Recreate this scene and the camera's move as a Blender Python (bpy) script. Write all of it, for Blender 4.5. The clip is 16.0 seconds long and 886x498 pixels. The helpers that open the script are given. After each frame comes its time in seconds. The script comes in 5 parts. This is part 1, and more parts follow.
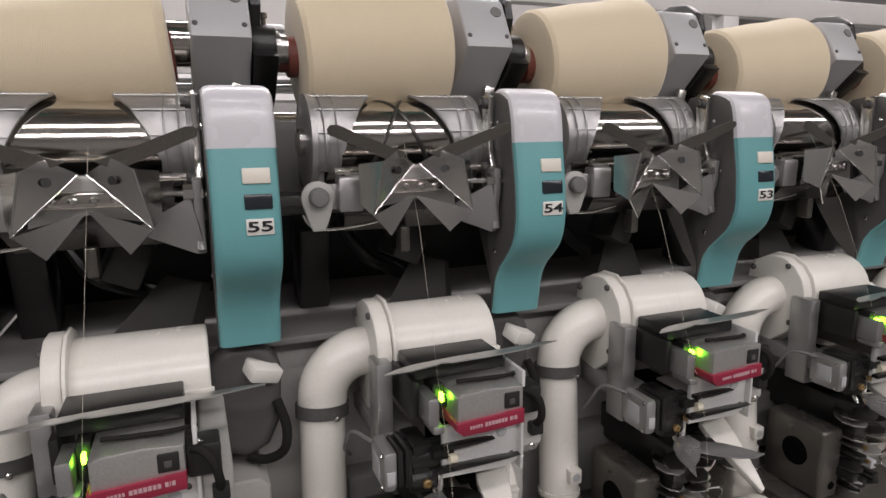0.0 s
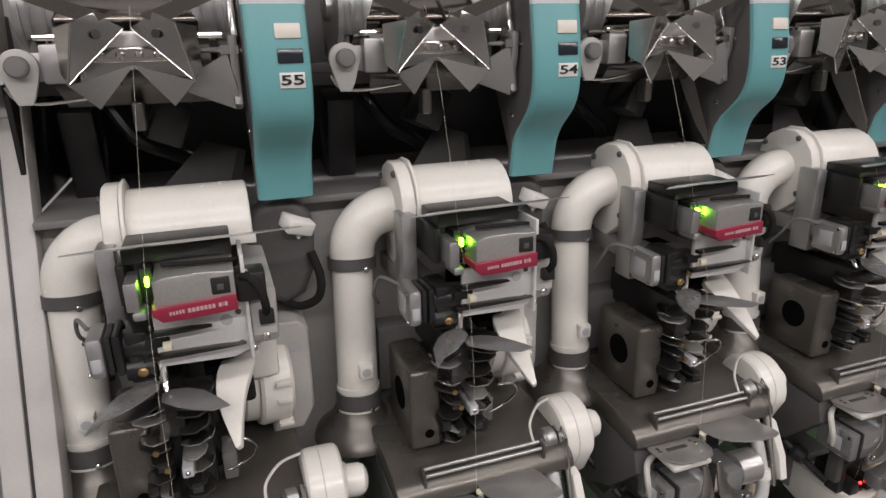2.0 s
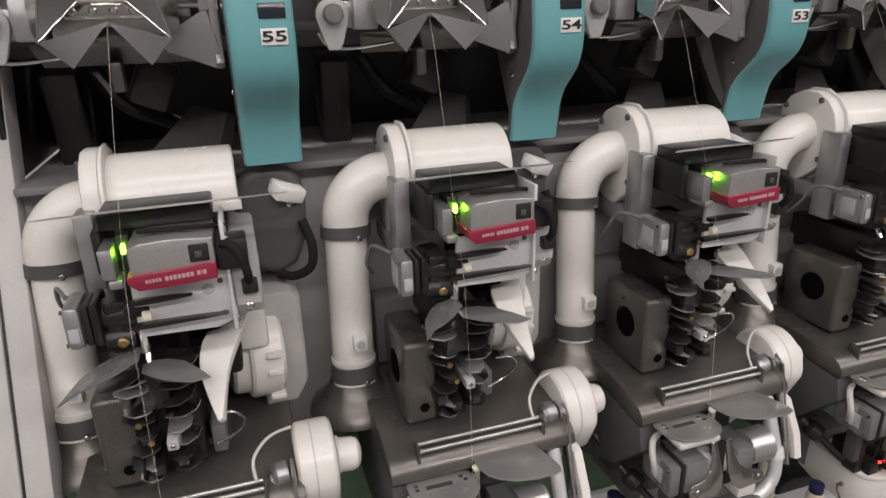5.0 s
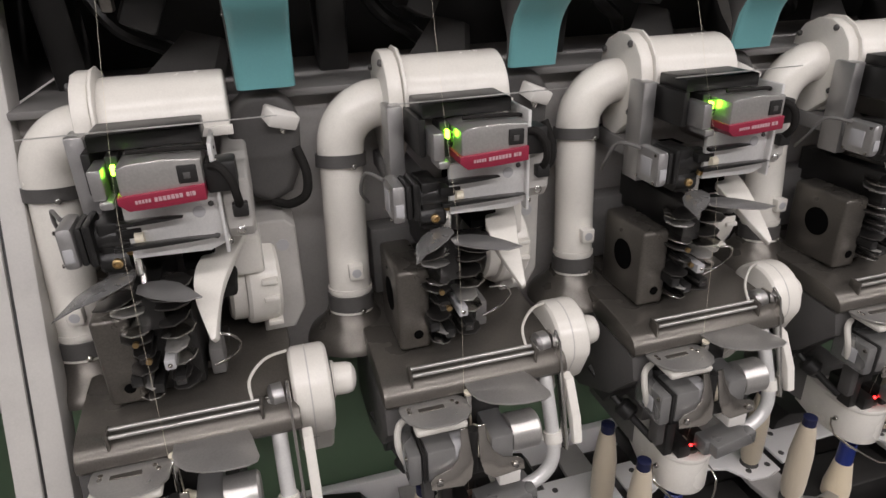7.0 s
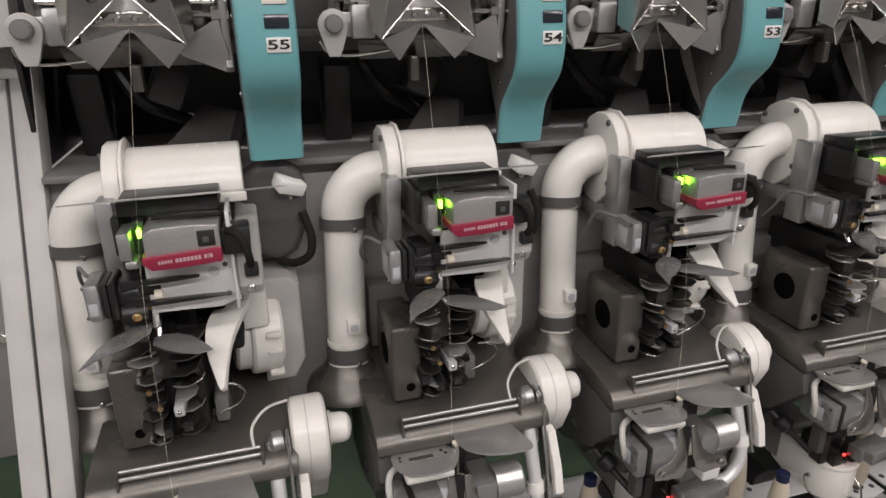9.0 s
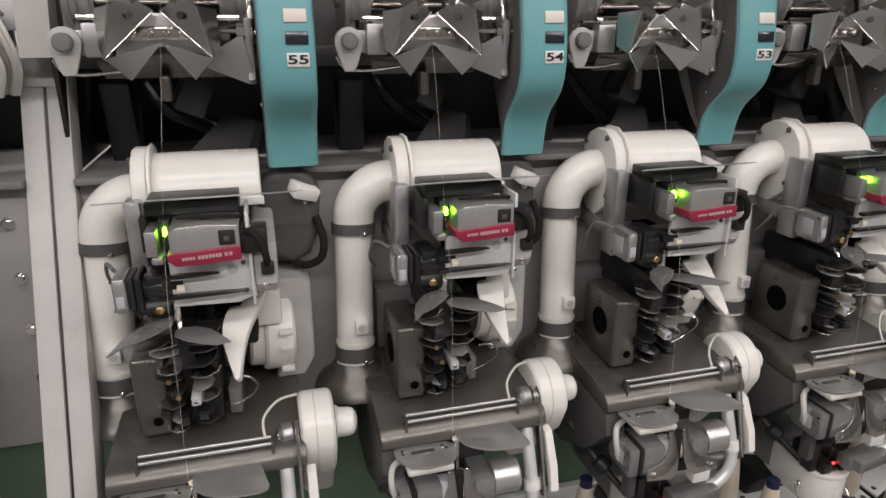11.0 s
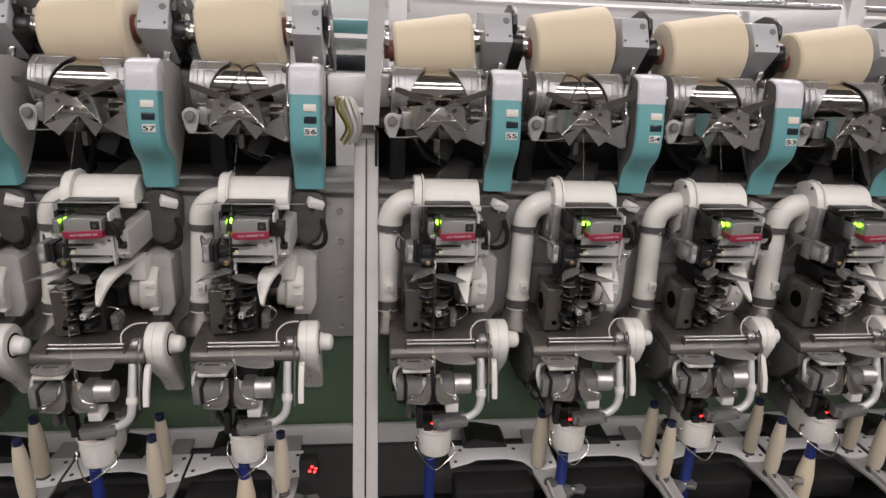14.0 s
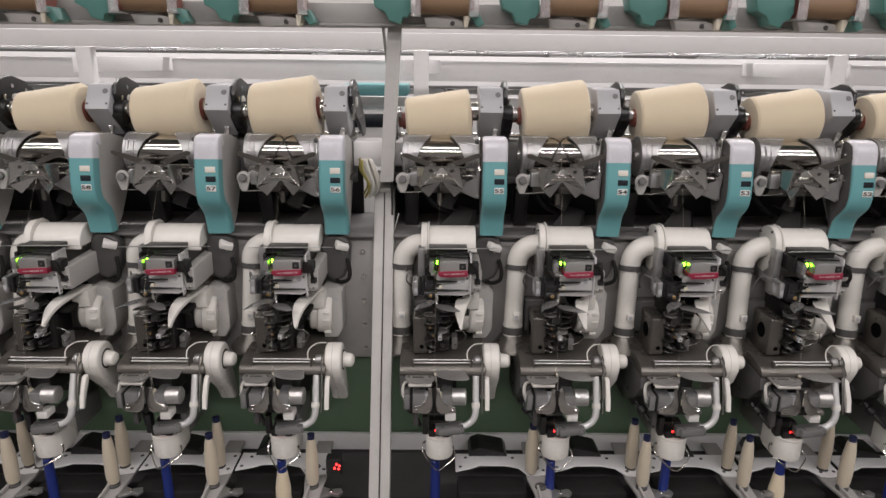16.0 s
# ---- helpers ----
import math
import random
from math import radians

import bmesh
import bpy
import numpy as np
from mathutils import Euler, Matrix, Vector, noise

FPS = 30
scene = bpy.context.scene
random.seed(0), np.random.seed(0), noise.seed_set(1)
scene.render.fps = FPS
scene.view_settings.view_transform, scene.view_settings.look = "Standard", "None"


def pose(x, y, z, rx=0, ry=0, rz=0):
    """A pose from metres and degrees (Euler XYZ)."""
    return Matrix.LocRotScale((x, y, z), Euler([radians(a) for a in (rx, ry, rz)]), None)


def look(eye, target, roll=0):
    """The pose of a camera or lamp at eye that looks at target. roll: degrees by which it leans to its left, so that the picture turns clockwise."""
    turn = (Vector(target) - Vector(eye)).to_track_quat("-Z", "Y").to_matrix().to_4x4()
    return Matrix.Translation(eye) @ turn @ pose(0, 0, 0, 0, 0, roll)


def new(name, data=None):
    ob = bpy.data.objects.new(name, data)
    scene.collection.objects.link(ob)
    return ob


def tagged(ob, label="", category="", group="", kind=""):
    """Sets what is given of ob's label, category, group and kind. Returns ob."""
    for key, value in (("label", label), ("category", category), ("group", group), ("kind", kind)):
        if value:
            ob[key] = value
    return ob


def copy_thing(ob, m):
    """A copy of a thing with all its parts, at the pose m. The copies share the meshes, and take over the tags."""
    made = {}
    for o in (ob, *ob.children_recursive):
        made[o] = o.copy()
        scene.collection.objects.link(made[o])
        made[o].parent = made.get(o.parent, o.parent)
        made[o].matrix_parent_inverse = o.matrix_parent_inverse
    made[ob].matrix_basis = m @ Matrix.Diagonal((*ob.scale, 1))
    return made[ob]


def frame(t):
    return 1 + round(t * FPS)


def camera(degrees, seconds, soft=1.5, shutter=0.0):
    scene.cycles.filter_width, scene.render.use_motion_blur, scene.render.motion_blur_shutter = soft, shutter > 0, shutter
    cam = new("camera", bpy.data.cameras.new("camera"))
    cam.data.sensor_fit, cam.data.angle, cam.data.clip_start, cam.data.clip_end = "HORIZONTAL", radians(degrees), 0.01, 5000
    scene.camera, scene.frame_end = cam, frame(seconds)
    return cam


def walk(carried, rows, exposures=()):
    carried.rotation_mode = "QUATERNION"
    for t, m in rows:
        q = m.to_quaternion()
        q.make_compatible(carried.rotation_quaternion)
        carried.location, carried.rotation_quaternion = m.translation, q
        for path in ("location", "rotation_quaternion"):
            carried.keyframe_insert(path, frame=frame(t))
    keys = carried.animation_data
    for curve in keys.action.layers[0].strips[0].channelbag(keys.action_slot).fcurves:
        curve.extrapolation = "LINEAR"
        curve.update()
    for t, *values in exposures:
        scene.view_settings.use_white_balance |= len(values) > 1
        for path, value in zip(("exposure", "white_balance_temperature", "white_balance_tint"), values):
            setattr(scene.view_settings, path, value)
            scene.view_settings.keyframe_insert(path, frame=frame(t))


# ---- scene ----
cam = camera(69.0, 16.0)

PATH = [
    (0, (-0.060, -0.628, 1.395), (0.657, 1.199, 1.013), -0.52),
    (0.5, (-0.086, -0.653, 1.367), (0.613, 1.163, 0.904), -0.52),
    (1, (-0.099, -0.680, 1.361), (0.580, 1.126, 0.837), -0.66),
    (1.5, (-0.092, -0.703, 1.357), (0.538, 1.110, 0.794), -1.11),
    (2, (-0.086, -0.691, 1.339), (0.550, 1.100, 0.715), -1.09),
    (2.5, (-0.069, -0.693, 1.332), (0.553, 1.088, 0.668), -1.09),
    (3, (-0.065, -0.697, 1.326), (0.536, 1.089, 0.657), -1.40),
    (5.3, (-0.040, -0.672, 1.319), (0.508, 1.117, 0.613), -1.94),
    (5.5, (-0.034, -0.673, 1.319), (0.498, 1.109, 0.583), -2.09),
    (6, (-0.032, -0.675, 1.314), (0.489, 1.091, 0.533), -2.14),
    (6.5, (-0.027, -0.677, 1.307), (0.481, 1.078, 0.495), -2.13),
    (7, (-0.027, -0.687, 1.298), (0.468, 1.057, 0.454), -1.96),
    (7.5, (-0.031, -0.709, 1.297), (0.461, 1.026, 0.432), -1.55),
    (8, (-0.033, -0.724, 1.294), (0.451, 1.022, 0.447), -1.31),
    (8.5, (-0.036, -0.731, 1.316), (0.461, 1.046, 0.542), -1.06),
    (9, (-0.038, -0.741, 1.336), (0.490, 1.055, 0.633), -0.72),
    (9.2, (-0.034, -0.742, 1.347), (0.511, 1.055, 0.660), -0.51),
    (11.3, (-0.056, -0.809, 1.336), (0.437, 1.014, 0.677), 0.55),
    (11.5, (-0.070, -0.827, 1.332), (0.399, 0.998, 0.661), 0.62),
    (12, (-0.135, -0.901, 1.350), (0.263, 0.916, 0.616), 1.04),
    (12.5, (-0.197, -1.026, 1.365), (0.102, 0.803, 0.613), 1.26),
    (13, (-0.236, -1.077, 1.391), (0.003, 0.765, 0.649), 1.57),
    (13.5, (-0.261, -1.138, 1.433), (-0.045, 0.727, 0.742), 1.86),
    (14, (-0.297, -1.361, 1.512), (-0.077, 0.519, 0.866), 2.30),
    (14.5, (-0.312, -1.538, 1.623), (-0.096, 0.343, 0.978), 2.43),
    (15, (-0.237, -1.581, 1.624), (-0.091, 0.318, 1.012), 1.77),
    (15.5, (-0.212, -1.630, 1.622), (-0.112, 0.284, 1.051), 1.35),
    (16, (-0.161, -1.644, 1.623), (-0.141, 0.275, 1.062), 0.62),
]
walk(cam, [(t, look(eye, target, roll)) for t, eye, target, roll in PATH],
     exposures=[(0, -0.10), (1.0, 0.02), (2.5, 0.12), (3.2, 0.14), (12.5, 0.15), (14.0, 0.04), (16, -0.08)])

scene.view_settings.exposure = 0.0
LABEL_Z = 1.3          # height of the number labels
ROOM_X, ROOM_Y0, ROOM_Y1, ROOM_Z = 5.5, -5.4, 5.0, 3.6


def unit_x(n):
    """Place of the winding unit with that number along the machine."""
    return (55 - n) * 0.32 if n <= 55 else -0.4235 - (n - 56) * 0.32


UNITS = list(range(60, 47, -1))
HOME = 54

# ---------------------------------------------------------------- light
world = bpy.data.worlds.new("world")
world.use_nodes = True
world.node_tree.nodes["Background"].inputs[0].default_value = (0.5, 0.5, 0.5, 1)
world.node_tree.nodes["Background"].inputs[1].default_value = 0.02
scene.world = world


def tube_light(y, z, watts, x=0.0, length=9.0):
    lamp = bpy.data.lights.new("tube_lamp", "AREA")
    lamp.shape, lamp.size, lamp.size_y, lamp.energy = "RECTANGLE", length, 0.16, watts
    lamp.color = (1.0, 0.94, 0.945)
    ob = new("tube_lamp", lamp)
    ob.matrix_world = pose(x, y, z)
    return ob


tube_light(-1.3, 3.3, 78)
tube_light(-3.2, 3.3, 232)
tube_light(1.7, 3.3, 178)
tube_light(3.6, 3.3, 88)


# ---------------------------------------------------------------- materials
def material(name, colour, rough=0.5, metal=0.0, vary=0.12, grain=60.0, stain=6.0, bump=0.05, coat=0.0, spread=0.0, dirt=0.0):
    m = bpy.data.materials.new(name)
    m.use_nodes = True
    nt = m.node_tree
    bsdf = nt.nodes["Principled BSDF"]
    co = nt.nodes.new("ShaderNodeTexCoord")
    n1, n2 = nt.nodes.new("ShaderNodeTexNoise"), nt.nodes.new("ShaderNodeTexNoise")
    n1.inputs["Scale"].default_value, n1.inputs["Detail"].default_value = stain, 6
    n2.inputs["Scale"].default_value, n2.inputs["Detail"].default_value = grain * 8, 3
    nt.links.new(co.outputs["Object"], n1.inputs["Vector"])
    nt.links.new(co.outputs["Object"], n2.inputs["Vector"])
    add = nt.nodes.new("ShaderNodeMath")
    add.operation = "ADD"
    nt.links.new(n1.outputs["Fac"], add.inputs[0])
    nt.links.new(n2.outputs["Fac"], add.inputs[1])
    rng = nt.nodes.new("ShaderNodeMapRange")
    rng.inputs["From Min"].default_value, rng.inputs["From Max"].default_value = 0.6, 1.4
    rng.inputs["To Min"].default_value, rng.inputs["To Max"].default_value = 1 - vary, 1 + vary * 0.6
    nt.links.new(add.outputs[0], rng.inputs["Value"])
    info = nt.nodes.new("ShaderNodeObjectInfo")
    r2 = nt.nodes.new("ShaderNodeMapRange")
    r2.inputs["To Min"].default_value, r2.inputs["To Max"].default_value = 1 - spread, 1 + spread
    nt.links.new(info.outputs["Random"], r2.inputs["Value"])
    mul = nt.nodes.new("ShaderNodeMath")
    mul.operation = "MULTIPLY"
    nt.links.new(rng.outputs["Result"], mul.inputs[0])
    nt.links.new(r2.outputs["Result"], mul.inputs[1])
    vm = nt.nodes.new("ShaderNodeVectorMath")
    vm.operation = "SCALE"
    vm.inputs[0].default_value = colour
    nt.links.new(mul.outputs[0], vm.inputs["Scale"])
    last = vm.outputs["Vector"]
    if dirt:
        n3 = nt.nodes.new("ShaderNodeTexNoise")
        n3.inputs["Scale"].default_value, n3.inputs["Detail"].default_value, n3.inputs["Roughness"].default_value = 28, 8, 0.7
        nt.links.new(co.outputs["Object"], n3.inputs["Vector"])
        ramp = nt.nodes.new("ShaderNodeMapRange")
        ramp.inputs["From Min"].default_value, ramp.inputs["From Max"].default_value = 0.52, 0.72
        ramp.inputs["To Max"].default_value = dirt
        nt.links.new(n3.outputs["Fac"], ramp.inputs["Value"])
        mix = nt.nodes.new("ShaderNodeMix")
        mix.data_type = "RGBA"
        mix.inputs["B"].default_value = (0.155, 0.142, 0.122, 1)
        for sock in mix.inputs:
            if sock.type == "RGBA" and sock.name == "B":
                sock.default_value = (0.155, 0.142, 0.122, 1)
        nt.links.new(ramp.outputs["Result"], mix.inputs[0])
        nt.links.new(last, [q for q in mix.inputs if q.type == "RGBA" and q.name == "A"][0])
        last = [q for q in mix.outputs if q.type == "RGBA"][0]
    nt.links.new(last, bsdf.inputs["Base Color"])
    rr = nt.nodes.new("ShaderNodeMapRange")
    rr.inputs["From Min"].default_value, rr.inputs["From Max"].default_value = 0.3, 0.7
    rr.inputs["To Min"].default_value, rr.inputs["To Max"].default_value = max(0.03, rough * 0.8), min(1.0, rough * 1.25)
    nt.links.new(n1.outputs["Fac"], rr.inputs["Value"])
    nt.links.new(rr.outputs["Result"], bsdf.inputs["Roughness"])
    bsdf.inputs["Metallic"].default_value = metal
    bsdf.inputs["Coat Weight"].default_value = coat
    bsdf.inputs["Coat Roughness"].default_value = 0.12
    if bump:
        b = nt.nodes.new("ShaderNodeBump")
        b.inputs["Strength"].default_value, b.inputs["Distance"].default_value = bump, 0.001
        nt.links.new(n2.outputs["Fac"], b.inputs["Height"])
        nt.links.new(b.outputs["Normal"], bsdf.inputs["Normal"])
    return m


def glow(name, colour, strength):
    m = bpy.data.materials.new(name)
    m.use_nodes = True
    b = m.node_tree.nodes["Principled BSDF"]
    b.inputs["Base Color"].default_value = (*colour, 1)
    b.inputs["Emission Color"].default_value = (*colour, 1)
    b.inputs["Emission Strength"].default_value = strength
    return m


TEAL = material("teal_paint", (0.135, 0.345, 0.358), 0.42, vary=0.06, bump=0.06, spread=0.03, dirt=0.05)
CAPWHITE = material("gloss_white_plastic", (0.60, 0.59, 0.62), 0.33, vary=0.04, bump=0.0, coat=0.12)
CREAM = material("cream_white_plastic", (0.74, 0.715, 0.66), 0.25, vary=0.07, bump=0.05, spread=0.03, dirt=0.10)
IVORY = material("ivory_nylon", (0.72, 0.66, 0.53), 0.4, vary=0.06, bump=0.04)
LGREY = material("light_grey_paint", (0.46, 0.445, 0.42), 0.45, vary=0.08, bump=0.08, spread=0.03, dirt=0.12)
FRAMEGREY = material("frame_grey_paint", (0.36, 0.347, 0.33), 0.5, vary=0.10, bump=0.10, dirt=0.18)
BOXGREY = material("box_grey_plastic", (0.43, 0.43, 0.44), 0.38, vary=0.05, bump=0.05, spread=0.03)
MGREY = material("mid_grey_paint", (0.17, 0.165, 0.16), 0.5, vary=0.14, bump=0.1, dirt=0.25)
DGREY = material("dark_grey_plastic", (0.075, 0.072, 0.07), 0.5, vary=0.15, bump=0.1, dirt=0.12)
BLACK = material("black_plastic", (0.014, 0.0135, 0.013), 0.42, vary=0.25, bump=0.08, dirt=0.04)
RUBBER = material("black_rubber", (0.02, 0.019, 0.018), 0.75, vary=0.2)
RUBBER.node_tree.nodes["Principled BSDF"].inputs["Specular IOR Level"].default_value = 0.08
CAST = material("cast_aluminium", (0.46, 0.455, 0.45), 0.40, metal=0.85, vary=0.14, grain=120, bump=0.35, dirt=0.12)
STEEL = material("brushed_steel", (0.66, 0.645, 0.62), 0.20, metal=1.0, vary=0.10, bump=0.015, dirt=0.08)
WORN = material("worn_steel_sheet", (0.132, 0.122, 0.108), 0.30, metal=0.6, vary=0.28, bump=0.10, dirt=0.40)
SHEET = material("dull_sheet_steel", (0.53, 0.52, 0.50), 0.30, metal=0.75, vary=0.16, bump=0.08, dirt=0.15)
SATIN = material("satin_aluminium", (0.72, 0.715, 0.70), 0.42, metal=0.35, vary=0.10, bump=0.08, dirt=0.08)
GUNGREY = material("gunmetal_casting", (0.36, 0.358, 0.352), 0.28, metal=0.7, vary=0.15, grain=110, bump=0.2, dirt=0.10)
CHROME = material("polished_chrome", (0.60, 0.57, 0.53), 0.14, metal=1.0, vary=0.05, bump=0.0)
DSTEEL = material("dark_blade_steel", (0.12, 0.115, 0.11), 0.3, metal=0.9, vary=0.2, bump=0.05)
BLACKMETAL = material("black_cast_metal", (0.010, 0.0098, 0.0095), 0.3, metal=0.0, vary=0.2, bump=0.25)
BRASS = material("brass", (0.42, 0.30, 0.15), 0.38, metal=1.0, vary=0.15)
REDLABEL = material("crimson_label", (0.26, 0.018, 0.045), 0.38, vary=0.08)
LETTERPINK = material("pale_pink_print", (0.50, 0.33, 0.35), 0.5, vary=0.05)
REDRIM = material("red_brown_rim", (0.20, 0.055, 0.04), 0.5, vary=0.12)
LABELWHITE = material("white_label", (0.74, 0.72, 0.68), 0.5, vary=0.04)
WINDOWCREAM = material("cream_window", (0.70, 0.65, 0.57), 0.4, vary=0.04)
HOLE = material("dark_hole", (0.004, 0.004, 0.004), 0.9, vary=0.1, bump=0.0)
HOLE.node_tree.nodes["Principled BSDF"].inputs["Specular IOR Level"].default_value = 0.02
DISPLAY = material("dark_display", (0.018, 0.022, 0.028), 0.2, vary=0.05)
INK = material("black_ink", (0.012, 0.012, 0.012), 0.5, vary=0.05)
BLUE = material("blue_bobbin_tube", (0.016, 0.03, 0.17), 0.38, vary=0.1)
NAVY = material("navy_tube_tip", (0.012, 0.015, 0.05), 0.45, vary=0.1)
GREEN = material("green_panel_paint", (0.16, 0.25, 0.155), 0.55, vary=0.15, bump=0.1, dirt=0.2)
BROWN = material("brown_paper_tube", (0.24, 0.15, 0.085), 0.6, vary=0.12, bump=0.1)
HOLDER = material("teal_holder_plastic", (0.085, 0.215, 0.185), 0.42, vary=0.1)
RAILWHITE = material("rail_white_paint", (0.80, 0.785, 0.775), 0.4, vary=0.04, bump=0.04, dirt=0.05)
GALV = material("galvanised_rail", (0.55, 0.55, 0.55), 0.3, metal=0.8, vary=0.15)
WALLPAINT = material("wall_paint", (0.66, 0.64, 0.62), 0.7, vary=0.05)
# walls, ceiling and floor toned dark to cut fill and deepen metal reflections
DARKWALL = material("wall_dimmed_for_fill", (0.16, 0.157, 0.153), 0.6, vary=0.08)
CEILINGPAINT = material("unseen_ceiling_dim", (0.22, 0.216, 0.21), 0.7, vary=0.06)
SOUTHWALL = material("unseen_south_wall_dim", (0.19, 0.185, 0.18), 0.6, vary=0.08)
FLOORPAINT = material("grey_floor_paint", (0.16, 0.155, 0.147), 0.4, vary=0.15, stain=2.0, dirt=0.2)
CABLEWHITE = material("white_cable", (0.6, 0.58, 0.53), 0.45, vary=0.1)
CABLEOLIVE = material("olive_cable", (0.28, 0.24, 0.06), 0.45, vary=0.1)
LEDGREEN = glow("green_led", (0.30, 1.0, 0.03), 16.0)
LEDRED = glow("red_led", (1.0, 0.02, 0.02), 9.0)
CLEAR = bpy.data.materials.new("clear_plastic")
CLEAR.use_nodes = True
_b = CLEAR.node_tree.nodes["Principled BSDF"]
_b.inputs["Base Color"].default_value = (0.9, 0.88, 0.87, 1)
_b.inputs["Transmission Weight"].default_value = 0.75
_b.inputs["Roughness"].default_value = 0.15
_b.inputs["IOR"].default_value = 1.3


def yarn_material(name, colour, turns):
    m = material(name, colour, 0.85, vary=0.05, grain=90, bump=0.0)
    nt = m.node_tree
    bsdf = nt.nodes["Principled BSDF"]
    co = nt.nodes.new("ShaderNodeTexCoord")
    wave = nt.nodes.new("ShaderNodeTexWave")
    wave.bands_direction = "X"
    wave.inputs["Scale"].default_value, wave.inputs["Distortion"].default_value, wave.inputs["Detail"].default_value = turns, 3.0, 2.0
    nt.links.new(co.outputs["Object"], wave.inputs["Vector"])
    b = nt.nodes.new("ShaderNodeBump")
    b.inputs["Strength"].default_value, b.inputs["Distance"].default_value = 0.25, 0.0008
    nt.links.new(wave.outputs["Fac"], b.inputs["Height"])
    nt.links.new(b.outputs["Normal"], bsdf.inputs["Normal"])
    bsdf.inputs["Sheen Weight"].default_value = 0.3
    return m


YARN = yarn_material("cream_yarn", (0.66, 0.56, 0.40), 160)
BOBYARN = yarn_material("wound_bobbin_yarn", (0.52, 0.45, 0.34), 220)


# ---------------------------------------------------------------- mesh helpers
def bx(bm, x0, x1, y0, y1, z0, z1, bev=0.002, seg=2, turn=None):
    r = bmesh.ops.create_cube(bm, size=1)
    vs = r["verts"]
    m = Matrix.Translation(((x0 + x1) / 2, (y0 + y1) / 2, (z0 + z1) / 2))
    if turn:
        m = m @ pose(0, 0, 0, *turn)
    bmesh.ops.transform(bm, verts=vs, matrix=m @ Matrix.Diagonal((x1 - x0, y1 - y0, z1 - z0, 1)))
    if bev:
        es = list({e for v in vs for e in v.link_edges})
        bmesh.ops.bevel(bm, geom=es, offset=bev, segments=seg, affect="EDGES", profile=0.5, clamp_overlap=True)
    return bm


def cy(bm, a, b, r0, r1=None, n=24):
    a, b = Vector(a), Vector(b)
    d = b - a
    m = Matrix.Translation((a + b) / 2) @ d.to_track_quat("Z", "Y").to_matrix().to_4x4()
    bmesh.ops.create_cone(bm, cap_ends=True, segments=n, radius1=r0, radius2=r0 if r1 is None else r1, depth=d.length, matrix=m)
    return bm


def lathe(bm, prof, a, d, n=32):
    """Turn (along, radius) pairs round the axis through a along d."""
    q = Vector(d).to_track_quat("Z", "Y").to_matrix()
    rings = []
    for s, r in prof:
        rings.append([bm.verts.new(Vector(a) + q @ Vector((r * math.cos(2 * math.pi * i / n), r * math.sin(2 * math.pi * i / n), s))) for i in range(n)])
    for p, w in zip(rings, rings[1:]):
        for i in range(n):
            bm.faces.new((p[i], p[(i + 1) % n], w[(i + 1) % n], w[i]))
    bm.faces.new(list(reversed(rings[0])))
    bm.faces.new(rings[-1])
    return bm


def smooth_path(pts, k=6):
    pts = [Vector(p) for p in pts]
    out = []
    for i in range(len(pts) - 1):
        p0, p1, p2, p3 = pts[max(i - 1, 0)], pts[i], pts[i + 1], pts[min(i + 2, len(pts) - 1)]
        for j in range(k):
            t = j / k
            out.append(0.5 * (2 * p1 + (p2 - p0) * t + (2 * p0 - 5 * p1 + 4 * p2 - p3) * t * t + (3 * p1 - p0 - 3 * p2 + p3) * t ** 3))
    return out + [pts[-1]]


def tb(bm, pts, r, n=12, k=6):
    """A round tube through the points; r is one radius or one for each end."""
    path = smooth_path(pts, k) if k > 1 else [Vector(p) for p in pts]
    r0, r1 = r if isinstance(r, tuple) else (r, r)
    rings, up = [], Vector((0.13, 0.31, 0.94)).normalized()
    for i, p in enumerate(path):
        d = (path[min(i + 1, len(path) - 1)] - path[max(i - 1, 0)]).normalized()
        u = (up - d * up.dot(d)).normalized()
        up = u
        v = d.cross(u)
        rr = r0 + (r1 - r0) * i / (len(path) - 1)
        rings.append([bm.verts.new(p + rr * (u * math.cos(2 * math.pi * j / n) + v * math.sin(2 * math.pi * j / n))) for j in range(n)])
    for p, w in zip(rings, rings[1:]):
        for j in range(n):
            bm.faces.new((p[j], p[(j + 1) % n], w[(j + 1) % n], w[j]))
    bm.faces.new(list(reversed(rings[0])))
    bm.faces.new(rings[-1])
    return bm


def pr(bm, poly, axis, lo, hi, bev=0.0, seg=2):
    """A prism: the outline in the plane across axis, from lo to hi along it."""
    def at(p, s):
        return {"x": (s, p[0], p[1]), "y": (p[0], s, p[1]), "z": (p[0], p[1], s)}[axis]
    a = [bm.verts.new(at(p, lo)) for p in poly]
    b = [bm.verts.new(at(p, hi)) for p in poly]
    fs = [bm.faces.new(a), bm.faces.new(list(reversed(b)))]
    for i in range(len(poly)):
        j = (i + 1) % len(poly)
        fs.append(bm.faces.new((a[i], b[i], b[j], a[j])))
    bmesh.ops.recalc_face_normals(bm, faces=fs)
    if bev:
        rim = list({e for f in fs[:2] for e in f.edges})
        bmesh.ops.bevel(bm, geom=rim, offset=bev, segments=seg, affect="EDGES", profile=0.5, clamp_overlap=True)
    return bm


